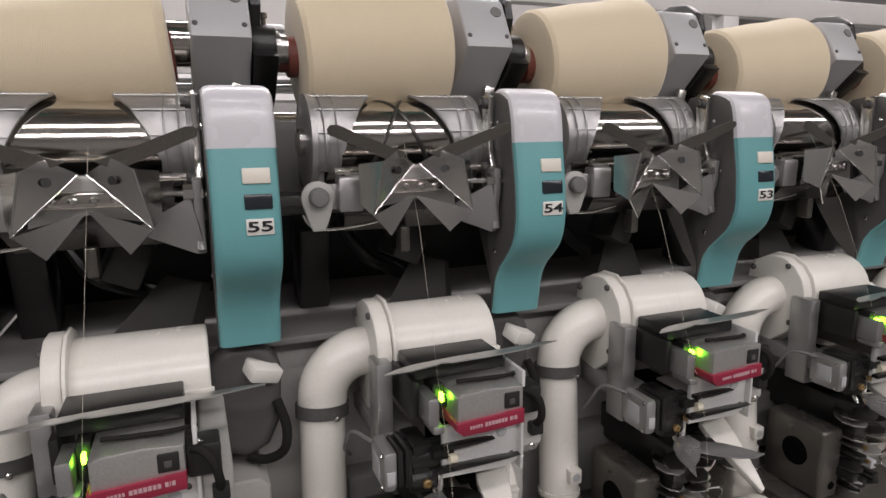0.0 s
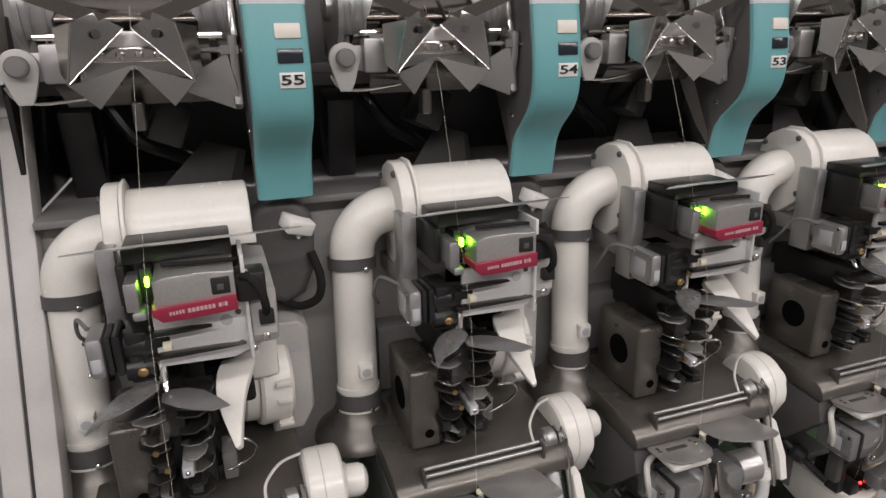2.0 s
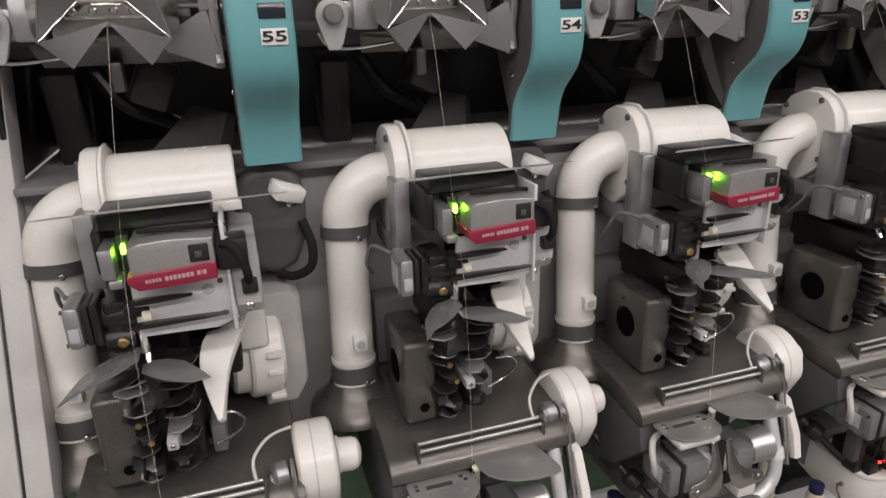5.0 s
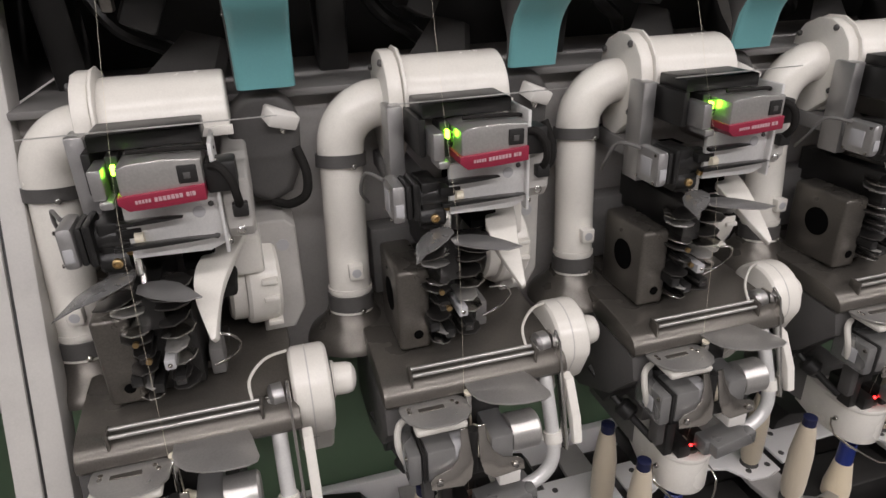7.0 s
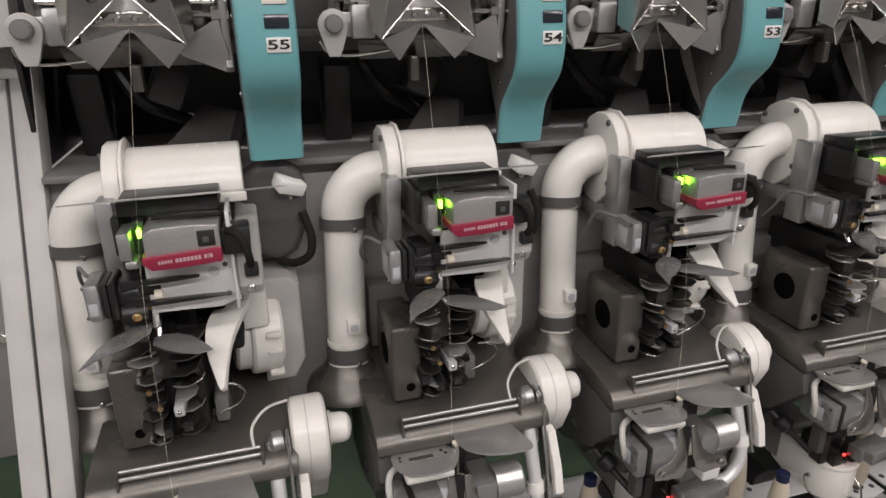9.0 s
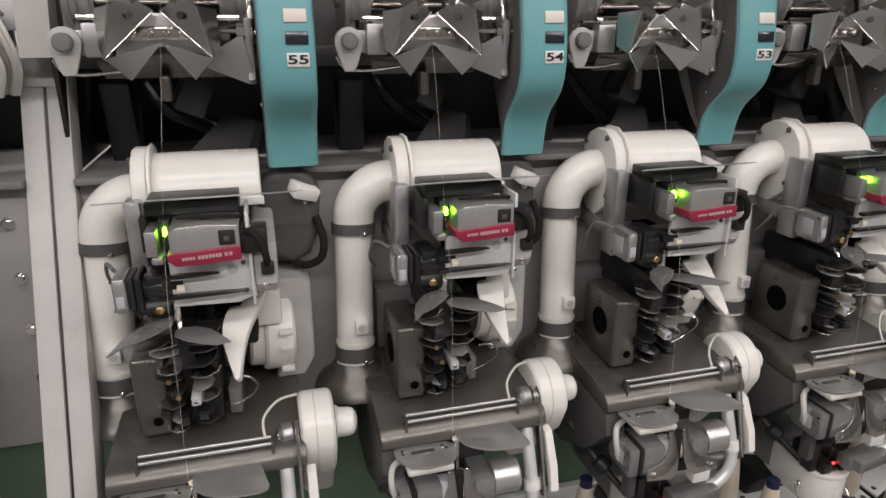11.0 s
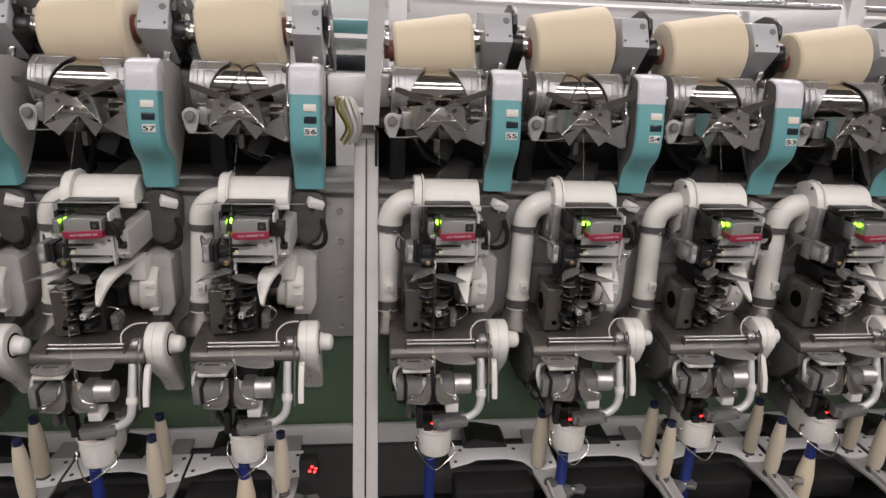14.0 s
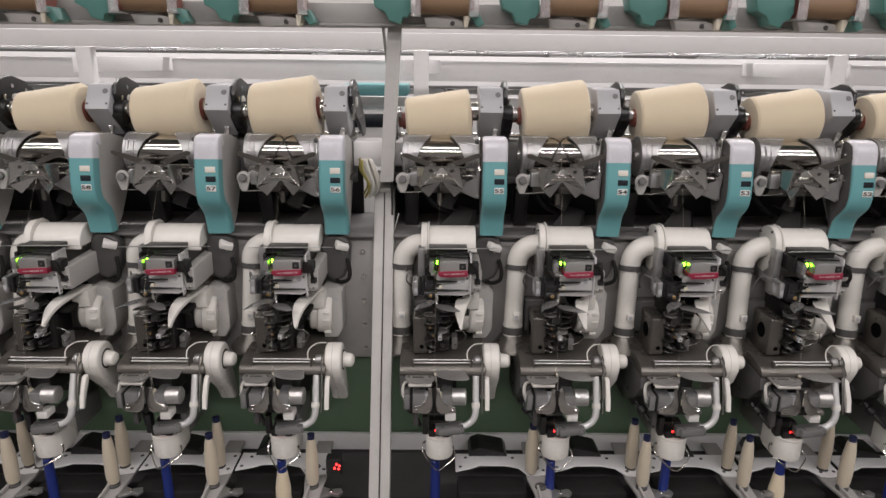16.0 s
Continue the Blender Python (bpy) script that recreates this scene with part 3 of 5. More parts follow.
def cradle():
    t = unit_thing("package_cradle", "grey boxed package cradle with black arms", "package cradle", (-0.02, 0.22, 0.11), "package cradles")
    b = B()
    pr(b, [(0.116, 0.196), (0.119, 0.204), (0.148, 0.254), (0.156, 0.259), (0.255, 0.262), (0.275, 0.205), (0.250, 0.140), (0.192, 0.122)], "x", -0.047, 0.017, 0.004, 3)
    bx_ = part("cradle_box", b, BOXGREY, t, "light grey plastic box")
    b = B()
    lathe(b, [(0, 0.0075), (0.001, 0.0075)], (0.003, 0.1405, 0.2415), (0, -0.865, 0.5), 20)
    part("round_mark", b, MGREY, bx_)
    for x in (-0.041, 0.010):
        b = B()
        screw(b, (x, 0.1225, 0.2095), (0, -0.865, 0.5), 0.003, 0.002)
        part("screw", b, DGREY, bx_)
    b = B()
    lathe(b, [(0, 0.026), (0.022, 0.026), (0.023, 0.024), (0.030, 0.024)], (-0.047, CY + 0.008, CZ), (-1, 0, 0), 28)
    part("chuck", b, CHROME, t, "polished steel chuck")
    b = B()
    pr(b, [(0.150, 0.258), (0.175, 0.274), (0.215, 0.278), (0.270, 0.262), (0.36, 0.205), (0.44, 0.145), (0.455, 0.115), (0.44, 0.098), (0.40, 0.098), (0.32, 0.140), (0.20, 0.185), (0.155, 0.205), (0.143, 0.235)], "x", 0.019, 0.031, 0.003)
    part("arm", b, BLACKMETAL, t, "black cast arm")
    for y, z in ((0.205, 0.250), (0.265, 0.235), (0.30, 0.17)):
        b = B()
        cy(b, (0.028, y, z), (0.0345, y, z), 0.006, n=16)
        part("bolt", b, STEEL, t)
    b = B()
    lathe(b, [(0, 0.014), (0.004, 0.014), (0.005, 0.008)], (0.031, 0.215, 0.215), (1, 0, 0), 20)
    part("white_disc", b, CREAM, t, "white plastic disc")
    b = B()
    tb(b, [(0.022, 0.165, 0.216), (0.034, 0.150, 0.205), (0.030, 0.16, 0.17)], 0.0035, 8)
    part("latch", b, STEEL, t)
    b = B()
    pr(b, disc_outline(CY - 0.012, CZ - 0.004, 0.0265, 16, -40, 190) + [(0.126, 0.178), (0.175, 0.135), (0.255, 0.098), (0.335, 0.098), (0.34, 0.125), (0.26, 0.165), (0.19, 0.215)], "x", -0.301, -0.274, 0.005)
    part("arm", b, BLACKMETAL, t, "black cast arm")
    b = B()
    lathe(b, [(0, 0.020), (0.008, 0.020), (0.009, 0.0165), (0.016, 0.0165)], (-0.276, CY - 0.010, CZ - 0.004), (1, 0, 0), 24)
    lathe(b, [(0, 0.012), (0.006, 0.012), (0.009, 0.006)], (-0.291, CY - 0.010, CZ - 0.004), (-1, 0, 0), 16)
    part("hub", b, STEEL, t, "steel hub")
    b = B()
    lathe(b, [(0, 0.0026), (0.008, 0.0026), (0.0085, 0.0045), (0.014, 0.0045), (0.015, 0.003)], (-0.285, CY - 0.012, CZ + 0.021), (0, -0.1, 1), 12)
    part("release_pin", b, CHROME, t, "small chrome release pin")
    b = B()
    bx(b, -0.010, 0.004, 0.150, 0.162, 0.112, 0.150, 0.002, turn=(0, 14, 0))
    cy(b, (-0.030, 0.150, 0.112), (0.004, 0.150, 0.118), 0.005, n=12)
    part("catch", b, STEEL, t)
    b = B()
    cy(b, (-0.295, 0.322, 0.110), (0.030, 0.322, 0.110), 0.010, n=16)
    part("cross_shaft", b, STEEL, t)
    b = B()
    bx(b, -0.030, 0.012, 0.20, 0.335, 0.108, 0.17, 0.006)
    part("pivot_block", b, DGREY, t)
    shift(t, 0.0, 0.015, -0.007)


# --- motor cover with its elbow and suction pipe
def motor_cover():
    t = unit_thing("motor_cover", "cream white motor cover with a bent suction pipe", "motor cover", (-0.20, 0.10, -0.45), "motor covers")
    b = B()
    prof = [(0.015, -0.172)] + [(0.067 - 0.052 * math.cos(radians(a)), -0.168 + 0.052 * math.sin(radians(a))) for a in range(0, 151, 10)] + [(0.114, -0.172)]
    pr(b, prof, "x", -0.190, -0.0625, 0.004, 3)
    cov = part("cover", b, CREAM, t, "rounded cream white cover")
    b = B()
    bx(b, -0.115, -0.060, 0.012, 0.020, -0.176, -0.166, 0.001)
    part("lip", b, CREAM, cov)
    fl = [(0.006, -0.158), (0.012, -0.138), (0.026, -0.121), (0.046, -0.111), (0.072, -0.111), (0.094, -0.121), (0.108, -0.140), (0.111, -0.170), (0.108, -0.215), (0.090, -0.240), (0.060, -0.244), (0.030, -0.222), (0.010, -0.196)]
    b = B()
    pr(b, fl, "x", -0.212, -0.194, 0.003, 2)
    f = part("flange", b, CREAM, t, "octagonal flange")
    b = B()
    pr(b, [(y + (y - 0.068) * 0.06, z + (z + 0.165) * 0.06) for y, z in fl], "x", -0.1935, -0.1895, 0.0015)
    part("gasket_rim", b, CREAM, f)
    for y, z in ((0.036, -0.122), (0.026, -0.206), (0.098, -0.135)):
        b = B()
        screw(b, (-0.212, y, z), (-1, 0, 0), 0.0042, 0.004)
        part("screw", b, DGREY, f)
    shift(t, 0.008, 0.012, 0.002, ("cover",))
    shift(t, 0.009, 0.016, 0.005, ("flange",))
    # the pipe leans back a little towards its elbow
    top, low = Vector((-0.2545, 0.0865, -0.236)), Vector((-0.2625, 0.060, -0.414))

    def on_pipe(k, dx=0.0, dy=0.0):
        q = low + (top - low) * k
        return (q.x + dx, q.y + dy, q.z)

    b = B()
    tb(b, [(-0.197, 0.080, -0.166), (-0.219, 0.081, -0.169), (-0.239, 0.083, -0.182), (-0.2515, 0.085, -0.204), tuple(top)], 0.0285, 24)
    part("elbow_pipe", b, CREAM, t, "glossy bent pipe")
    b = B()
    cy(b, top, low, 0.0265, n=28)
    p = part("straight_pipe", b, CREAM, t)
    b = B()
    cy(b, on_pipe(0.075), on_pipe(0.105), 0.0285, n=28)
    cy(b, on_pipe(-0.075), on_pipe(-0.06), 0.0285, n=28)
    part("pipe_collar", b, CREAM, p)
    for k, h, r in ((0.975, 0.0150, 0.0312), (-0.055, 0.0200, 0.0296)):
        b = B()
        lathe(b, [(0, r - 0.002), (0, r), (h, r), (h, r - 0.002)], on_pipe(k), top - low, 28)
        cl = part("pipe_clamp", b, DGREY, p, "dark steel pipe clamp")
        b = B()
        lathe(b, [(0, 0.0035), (0.004, 0.0035), (0.005, 0.002)], on_pipe(k + 0.03, 0.010, -r * 0.93), (0.3, -1, 0), 12)
        part("clamp_screw", b, STEEL, cl)
    b = B()
    bx(b, -0.2645, -0.2465, 0.031, 0.046, -0.375, -0.355, 0.002)
    part("boss", b, CREAM, p)
    b = B()
    lathe(b, [(0, 0.0058), (0.0006, 0.0058)], (-0.2555, 0.0312, -0.365), (0, -1, 0), 16)
    part("plug", b, BOXGREY, p)
    b = B()
    lathe(b, [(0, 0.062), (0.010, 0.058), (0.020, 0.046), (0.032, 0.036), (0.044, 0.0300)], (-0.2625, 0.064, -0.468), (0, 0, 1), 28)
    part("pipe_socket", b, WORN, t, "grey cast pipe socket")
    # small sensor nozzle on a bent arm beside the cover
    b = B()
    bx(b, -0.026, 0.010, 0.050, 0.082, -0.176, -0.158, 0.003, turn=(18, 18, 25))
    n = part("nozzle_head", b, LABELWHITE, t, "small white nozzle head")
    b = B()
    tb(b, [(-0.008, 0.068, -0.170), (-0.006, 0.072, -0.186), (-0.004, 0.085, -0.197), (-0.004, 0.132, -0.200)], 0.0055, 10)
    part("nozzle_stem", b, STEEL, n)
    b = B()
    out = [(-0.020 + 0.042 * math.cos(radians(q)), -0.182 + 0.042 * math.sin(radians(q))) for q in range(0, 181, 15)]
    out += [(-0.060, -0.235), (-0.046, -0.268), (-0.020, -0.278), (0.004, -0.266), (0.018, -0.235)]
    pr(b, out, "y", 0.080, 0.126, 0.012, 4)
    part("end_bell", b, DGREY, t, "dark grey rounded end bell")
    b = B()
    tb(b, [(0.004, 0.11, -0.205), (0.012, 0.10, -0.235), (0.008, 0.10, -0.262), (-0.012, 0.11, -0.275), (-0.03, 0.12, -0.272)], 0.0055, 10)
    part("hose", b, RUBBER, t, "black rubber hose")
    shift(t, 0.007, 0.013, -0.005, ("nozzle_head",))
    shift(t, 0.009, -0.034, -0.004, ("hose",))


# --- electronic yarn clearer
def clearer():
    t = unit_thing("yarn_clearer", "grey yarn clearer with crimson label strip and green light", "yarn clearer", (-0.12, 0.10, -0.28), "yarn clearers")
    b = B()
    pr(b, [(-0.158, -0.1715), (-0.148, -0.168), (-0.118, -0.1665), (-0.086, -0.169), (-0.086, -0.196), (-0.158, -0.1975)], "y", -0.093, -0.030, 0.002)
    body = part("clearer_body", b, SHEET, t, "brushed grey clearer body")
    b = B()
    pr(b, [(-0.161, -0.1965), (-0.086, -0.1925), (-0.086, -0.2075), (-0.125, -0.2100), (-0.153, -0.2105), (-0.161, -0.2035)], "y", -0.0965, -0.050, 0.001)
    lab = part("label_strip", b, REDLABEL, t, "crimson strip with pale lettering")
    x = -0.1465
    for k, wd in enumerate([0.0019] * 5 + [0] + [0.0027] * 7 + [0] + [0.0027, 0.0008, 0.0027]):
        if wd:
            b = B()
            h = 0.0040 if k > 5 else 0.0032
            zc = -0.2022 + (x + 0.1465) * 0.055
            bx(b, x, x + wd, -0.0971, -0.0962, zc - h / 2, zc + h / 2, 0)
            part("letter_bar", b, LETTERPINK, lab)
            x += wd + 0.0009
        else:
            x += 0.0022
    b = B()
    bx(b, -0.1075, -0.0905, -0.0945, -0.090, -0.1905, -0.1735, 0.0012)
    w = part("sensor_window", b, BLACK, t, "black square window")
    b = B()
    bx(b, -0.1025, -0.0965, -0.0952, -0.094, -0.186, -0.180, 0.0003)
    part("window_mark", b, DGREY, w)
    b = B()
    bx(b, -0.184, -0.172, -0.080, -0.040, -0.203, -0.174, 0.002)
    bx(b, -0.180, -0.167, -0.082, -0.050, -0.212, -0.203, 0.003)
    part("feeler_block", b, CAST, t, "pale grey feeler block")
    b = B()
    bx(b, -0.192, -0.184, -0.052, 0.02, -0.206, -0.165, 0.002)
    bx(b, -0.171, -0.160, -0.058, -0.030, -0.206, -0.168, 0.001)
    bx(b, -0.186, -0.085, -0.046, 0.010, -0.1665, -0.1510, 0.002)
    part("black_head", b, BLACK, t)
    b = B()
    bx(b, -0.1662, -0.1628, -0.0685, -0.061, -0.1835, -0.1745, 0.0010)
    part("green_light", b, LEDGREEN, t, "lit green light")
    b = B()
    pr(b, [(-0.229, -0.083), (-0.200, -0.082), (-0.170, -0.070), (-0.163, -0.064), (-0.155, -0.070), (-0.110, -0.068), (-0.060, -0.056), (-0.012, -0.034), (-0.030, -0.028), (-0.080, -0.036), (-0.14, -0.040), (-0.19, -0.052), (-0.212, -0.066)], "z", -0.1508, -0.1496)
    bmesh.ops.rotate(b, verts=b.verts[:], cent=(-0.12, -0.034, -0.150), matrix=Matrix.Rotation(radians(-12), 3, "X"))
    part("wing_plate", b, SHEET, t, "thin leaf-shaped steel wing plate")
    b = B()
    bx(b, -0.215, -0.197, -0.004, 0.03, -0.285, -0.160, 0.002)
    part("side_bracket", b, CAST, t)
    b = B()
    pr(b, [(-0.165, -0.212), (-0.078, -0.206), (-0.074, -0.262), (-0.094, -0.270), (-0.165, -0.268)], "y", -0.068, -0.062, 0.001)
    fp = part("face_plate", b, SATIN, t, "light grey sheet metal plate")
    b = B()
    bx(b, -0.0795, -0.0755, -0.078, -0.020, -0.204, -0.160, 0.001)
    bx(b, -0.0790, -0.0755, -0.076, -0.062, -0.272, -0.205, 0.001)
    part("edge_flange", b, SATIN, fp)
    for z in (-0.180, -0.262):
        b = B()
        screw(b, (-0.0755, -0.070, z), (1, -0.2, 0), 0.0034, 0.004)
        part("screw", b, STEEL, fp)
    for p in ((-0.086, -0.255), (-0.086, -0.221)):
        b = B()
        screw(b, (p[0], -0.068, p[1]), (0, -1, 0), 0.0028, 0.002)
        part("screw", b, DGREY, fp)
    b = B()
    lathe(b, [(0, 0.006), (0.0006, 0.006)], (-0.098, -0.0683, -0.228), (0, -1, 0), 16)
    part("round_mark", b, BOXGREY, fp)
    # tapered dark fingers across the plate
    for z, xr, ln in ((-0.2275, -0.112, 0.058), (-0.2515, -0.082, 0.095)):
        b = B()
        pr(b, [(xr, z + 0.0008), (xr - ln * 0.3, z + 0.0022), (xr - ln * 0.7, z + 0.0026), (xr - ln, z + 0.0022), (xr - ln, z - 0.0022), (xr - ln * 0.6, z - 0.0016), (xr - ln * 0.25, z - 0.0006)], "y", -0.084, -0.074, 0.0008)
        part("finger", b, BLACKMETAL, t, "dark tapered steel finger")
    b = B()
    pr(b, [(-0.068, -0.200), (0.120, -0.196), (0.150, -0.206), (0.150, -0.242), (0.10, -0.262), (-0.060, -0.262), (-0.068, -0.25)], "x", -0.076, -0.048, 0.005, 3)
    pod = part("electronics_pod", b, LGREY, t, "light grey electronics housing")
    for z in (-0.206, -0.228, -0.252):
        b = B()
        screw(b, (-0.062, -0.068, z), (0, -1, 0), 0.0042, 0.003)
        part("screw", b, STEEL, pod)
    b = B()
    tb(b, [(-0.088, -0.070, -0.186), (-0.074, -0.082, -0.181), (-0.064, -0.088, -0.192), (-0.060, -0.085, -0.212), (-0.060, -0.072, -0.226)], 0.0042, 10)
    part("cable", b, RUBBER, t, "black cable")
    b = B()
    bx(b, -0.067, -0.052, -0.078, -0.066, -0.236, -0.222, 0.002)
    part("plug", b, BLACK, t)
    b = B()
    bx(b, -0.0858, -0.057, -0.080, -0.050, -0.208, -0.178, 0.003)
    part("plug", b, BLACK, t)
    b = B()
    tb(b, [(-0.076, -0.055, -0.170), (-0.10, -0.075, -0.163), (-0.15, -0.07, -0.163)], 0.0022, 8)
    part("lead", b, RUBBER, t)
    shift(t, 0.005, 0.007, 0.003)


# --- thread tensioner between clearer and splicer
def tensioner():
    t = unit_thing("thread_tensioner", "silver and black thread tensioner with brass screws", "thread tensioner", (-0.20, 0.02, -0.29), "thread tensioners")
    for x0, x1, mt, g in ((-0.231, -0.215, CAST, 0.0), (-0.215, -0.208, BLACK, -0.002), (-0.208, -0.199, BLACKMETAL, 0.0)):
        b = B()
        bx(b, x0, x1, -0.086 - g, -0.038 + g, -0.273 - g, -0.229 + g, 0.006, 2)
        part("stepper_body" if mt is CAST else "black_band", b, mt, t)
    b = B()
    bx(b, -0.2275, -0.2185, -0.0868, -0.0855, -0.264, -0.250, 0.0003)
    part("maker_plate", b, BOXGREY, t, "pale square plate")
    b = B()
    bx(b, -0.2318, -0.2306, -0.073, -0.051, -0.262, -0.240, 0.0004)
    part("maker_plate", b, BOXGREY, t, "pale square plate")
    for y in (-0.080, -0.044):
        for z in (-0.268, -0.234):
            b = B()
            screw(b, (-0.231, y, z), (-1, 0, 0), 0.0022, 0.0015)
            part("screw", b, CHROME, t)
    b = B()
    cy(b, (-0.199, -0.062, -0.250), (-0.160, -0.066, -0.250), 0.0165, n=20)
    cy(b, (-0.199, -0.070, -0.272), (-0.172, -0.072, -0.272), 0.012, n=18)
    bx(b, -0.197, -0.176, -0.078, -0.03, -0.286, -0.232, 0.003)
    bx(b, -0.178, -0.155, -0.088, -0.06, -0.247, -0.236, 0.002)
    part("tension_head", b, BLACKMETAL, t, "black tension head")
    for x, z, r in ((-0.184, -0.2715, 0.0050), (-0.170, -0.2605, 0.0036)):
        b = B()
        lathe(b, [(0, r), (0.004, r), (0.005, r * 0.6), (0.003, r * 0.45)], (x, -0.082, z), (0, -1, 0), 14)
        part("brass_screw", b, BRASS, t, "brass screw")
    b = B()
    cy(b, (-0.162, -0.090, -0.246), (-0.154, -0.090, -0.246), 0.0055, n=14)
    part("ceramic_eye", b, IVORY, t)
    b = B()
    bx(b, -0.215, -0.175, -0.04, 0.128, -0.262, -0.240, 0.003)
    part("mounting_arm", b, MGREY, t)
    b = B()
    tb(b, [(-0.232, -0.05, -0.232), (-0.246, -0.02, -0.232), (-0.250, 0.0, -0.26), (-0.238, 0.03, -0.285)], 0.0022, 8)
    part("lead", b, MGREY, t)
    shift(t, 0.008, 0.026, 0.003)


# --- splicer: grey block, blade stack, magnet leaves
def splicer():
    t = unit_thing("yarn_splicer", "grey splicer block with a stack of dark steel blades", "yarn splicer", (-0.17, 0.06, -0.44), "yarn splicers")
    b = B()
    bx(b, -0.222, -0.183, -0.047, 0.050, -0.440, -0.334, 0.006, 3)
    blk = part("splicer_block", b, WORN, t, "grey cast splicer block")
    # flat black discs stand in for the shade inside the two ports
    b = B()
    lathe(b, [(0, 0.021), (0.0006, 0.021)], (-0.2222, -0.003, -0.381), (-1, 0, 0), 24)
    part("port_hole", b, HOLE, blk, "flat black disc for the shade inside a round port")
    b = B()
    lathe(b, [(0, 0.006), (0.0006, 0.006)], (-0.199, -0.0472, -0.419), (0, -1, 0), 16)
    part("port_hole", b, HOLE, blk)
    b = B()
    bx(b, -0.182, -0.124, -0.030, 0.055, -0.440, -0.345, 0.003)
    bx(b, -0.172, -0.146, -0.055, 0.10, -0.350, -0.300, 0.003)
    part("blade_carrier", b, BLACK, t, "black blade carrier")
    rnd = random.Random(7)
    for i, z in enumerate((-0.309, -0.322, -0.342, -0.356, -0.374, -0.392, -0.406, -0.421)):
        for s in (-1, 1):
            ext = (0.046, 0.042, 0.036, 0.040, 0.030, 0.036, 0.026, 0.034)[i] * (1.0 if s > 0 else 0.92)
            c = -0.158
            b = B()
            out = [(c + s * 0.005, -0.064), (c + s * ext * 0.3, -0.070), (c + s * ext * 0.62, -0.074), (c + s * ext * 0.92, -0.066), (c + s * ext, -0.052), (c + s * ext * 0.78, -0.034), (c + s * ext * 0.45, -0.022), (c + s * 0.006, -0.015)]
            zz = z + rnd.uniform(-0.003, 0.003) + s * 0.0015
            pr(b, out, "z", zz, zz + 0.0024, 0.0009)
            bmesh.ops.rotate(b, verts=b.verts[:], cent=(c, -0.03, zz), matrix=Matrix.Rotation(radians(rnd.uniform(-6, 6) - s * 5), 3, "Y"))
            part("blade", b, (STEEL, DSTEEL, SHEET, DSTEEL)[(i * 2 + (s > 0) + i // 3) % 4], t)
    for x, z, mt in ((-0.150, -0.384, BOXGREY), (-0.172, -0.372, BLACKMETAL), (-0.166, -0.410, BLACKMETAL), (-0.143, -0.405, BLACKMETAL), (-0.185, -0.398, BLACKMETAL)):
        b = B()
        bx(b, x - 0.0055, x + 0.0055, -0.072, -0.03, z - 0.006, z + 0.006, 0.0015)
        part("clamp_block", b, mt, t)
    for x, z in ((-0.168, -0.374), (-0.176, -0.352)):
        b = B()
        lathe(b, [(0, 0.0032), (0.004, 0.0032)], (x, -0.072, z), (0, -1, 0), 12)
        part("brass_pin", b, BRASS, t)
    b = B()
    screw(b, (-0.150, -0.072, -0.384), (0, -1, 0), 0.0025, 0.002)
    part("screw", b, CHROME, t)
    for s, tip in ((-1, (-0.219, -0.140, -0.279)), (1, (-0.099, -0.120, -0.284))):
        b = B()
        c = -0.162
        e = tip[0]
        d = e - c
        pr(b, [(c, -0.082), (c + d * 0.25, -0.100), (c + d * 0.5, -0.113), (c + d * 0.75, -0.122), tip[:2], (c + d * 0.82, -0.098), (c + d * 0.62, -0.078), (c + d * 0.38, -0.066), (c + d * 0.15, -0.062), (c, -0.066)], "z", -0.2835, -0.2818, 0.0006)
        bmesh.ops.rotate(b, verts=b.verts[:], cent=(c, -0.08, -0.283), matrix=Matrix.Rotation(radians(-4 if s > 0 else -2), 3, "Y"))
        bmesh.ops.translate(b, verts=b.verts[:], vec=(0, 0, -0.009 if s > 0 else 0.005))
        part("magnet_leaf", b, GUNGREY, t, "leaf-shaped steel plate")
        b = B()
        pr(b, [(c + s * 0.004, -0.074), (c + s * 0.014, -0.086), (c + s * 0.028, -0.090), (c + s * 0.042, -0.082), (c + s * 0.038, -0.064), (c + s * 0.022, -0.054), (c + s * 0.006, -0.056)], "z", -0.3000, -0.2984, 0.0006)
        bmesh.ops.rotate(b, verts=b.verts[:], cent=(c, -0.08, -0.299), matrix=Matrix.Rotation(radians(s * 7), 3, "Y"))
        part("magnet_leaf", b, DSTEEL, t)
    b = B()
    cy(b, (-0.160, -0.050, -0.286), (-0.160, -0.050, -0.262), 0.0045, n=12)
    cy(b, (-0.160, -0.050, -0.31), (-0.160, -0.035, -0.286), 0.003, n=10)
    part("leaf_post", b, STEEL, t)
    b = B()
    bx(b, -0.118, -0.102, -0.020, 0.02, -0.440, -0.405, 0.003)
    part("grey_guard", b, MGREY, t)
    b = B()
    bx(b, -0.225, -0.12, 0.09, 0.128, -0.430, -0.335, 0.003)
    part("mounting_plate", b, MGREY, t)
    b = B()
    tb(b, [(-0.108, -0.045, -0.372), (-0.090, -0.050, -0.372), (-0.080, -0.04, -0.392), (-0.092, -0.03, -0.412), (-0.112, -0.03, -0.420)], 0.0016, 8)
    part("wire_loop", b, STEEL, t)


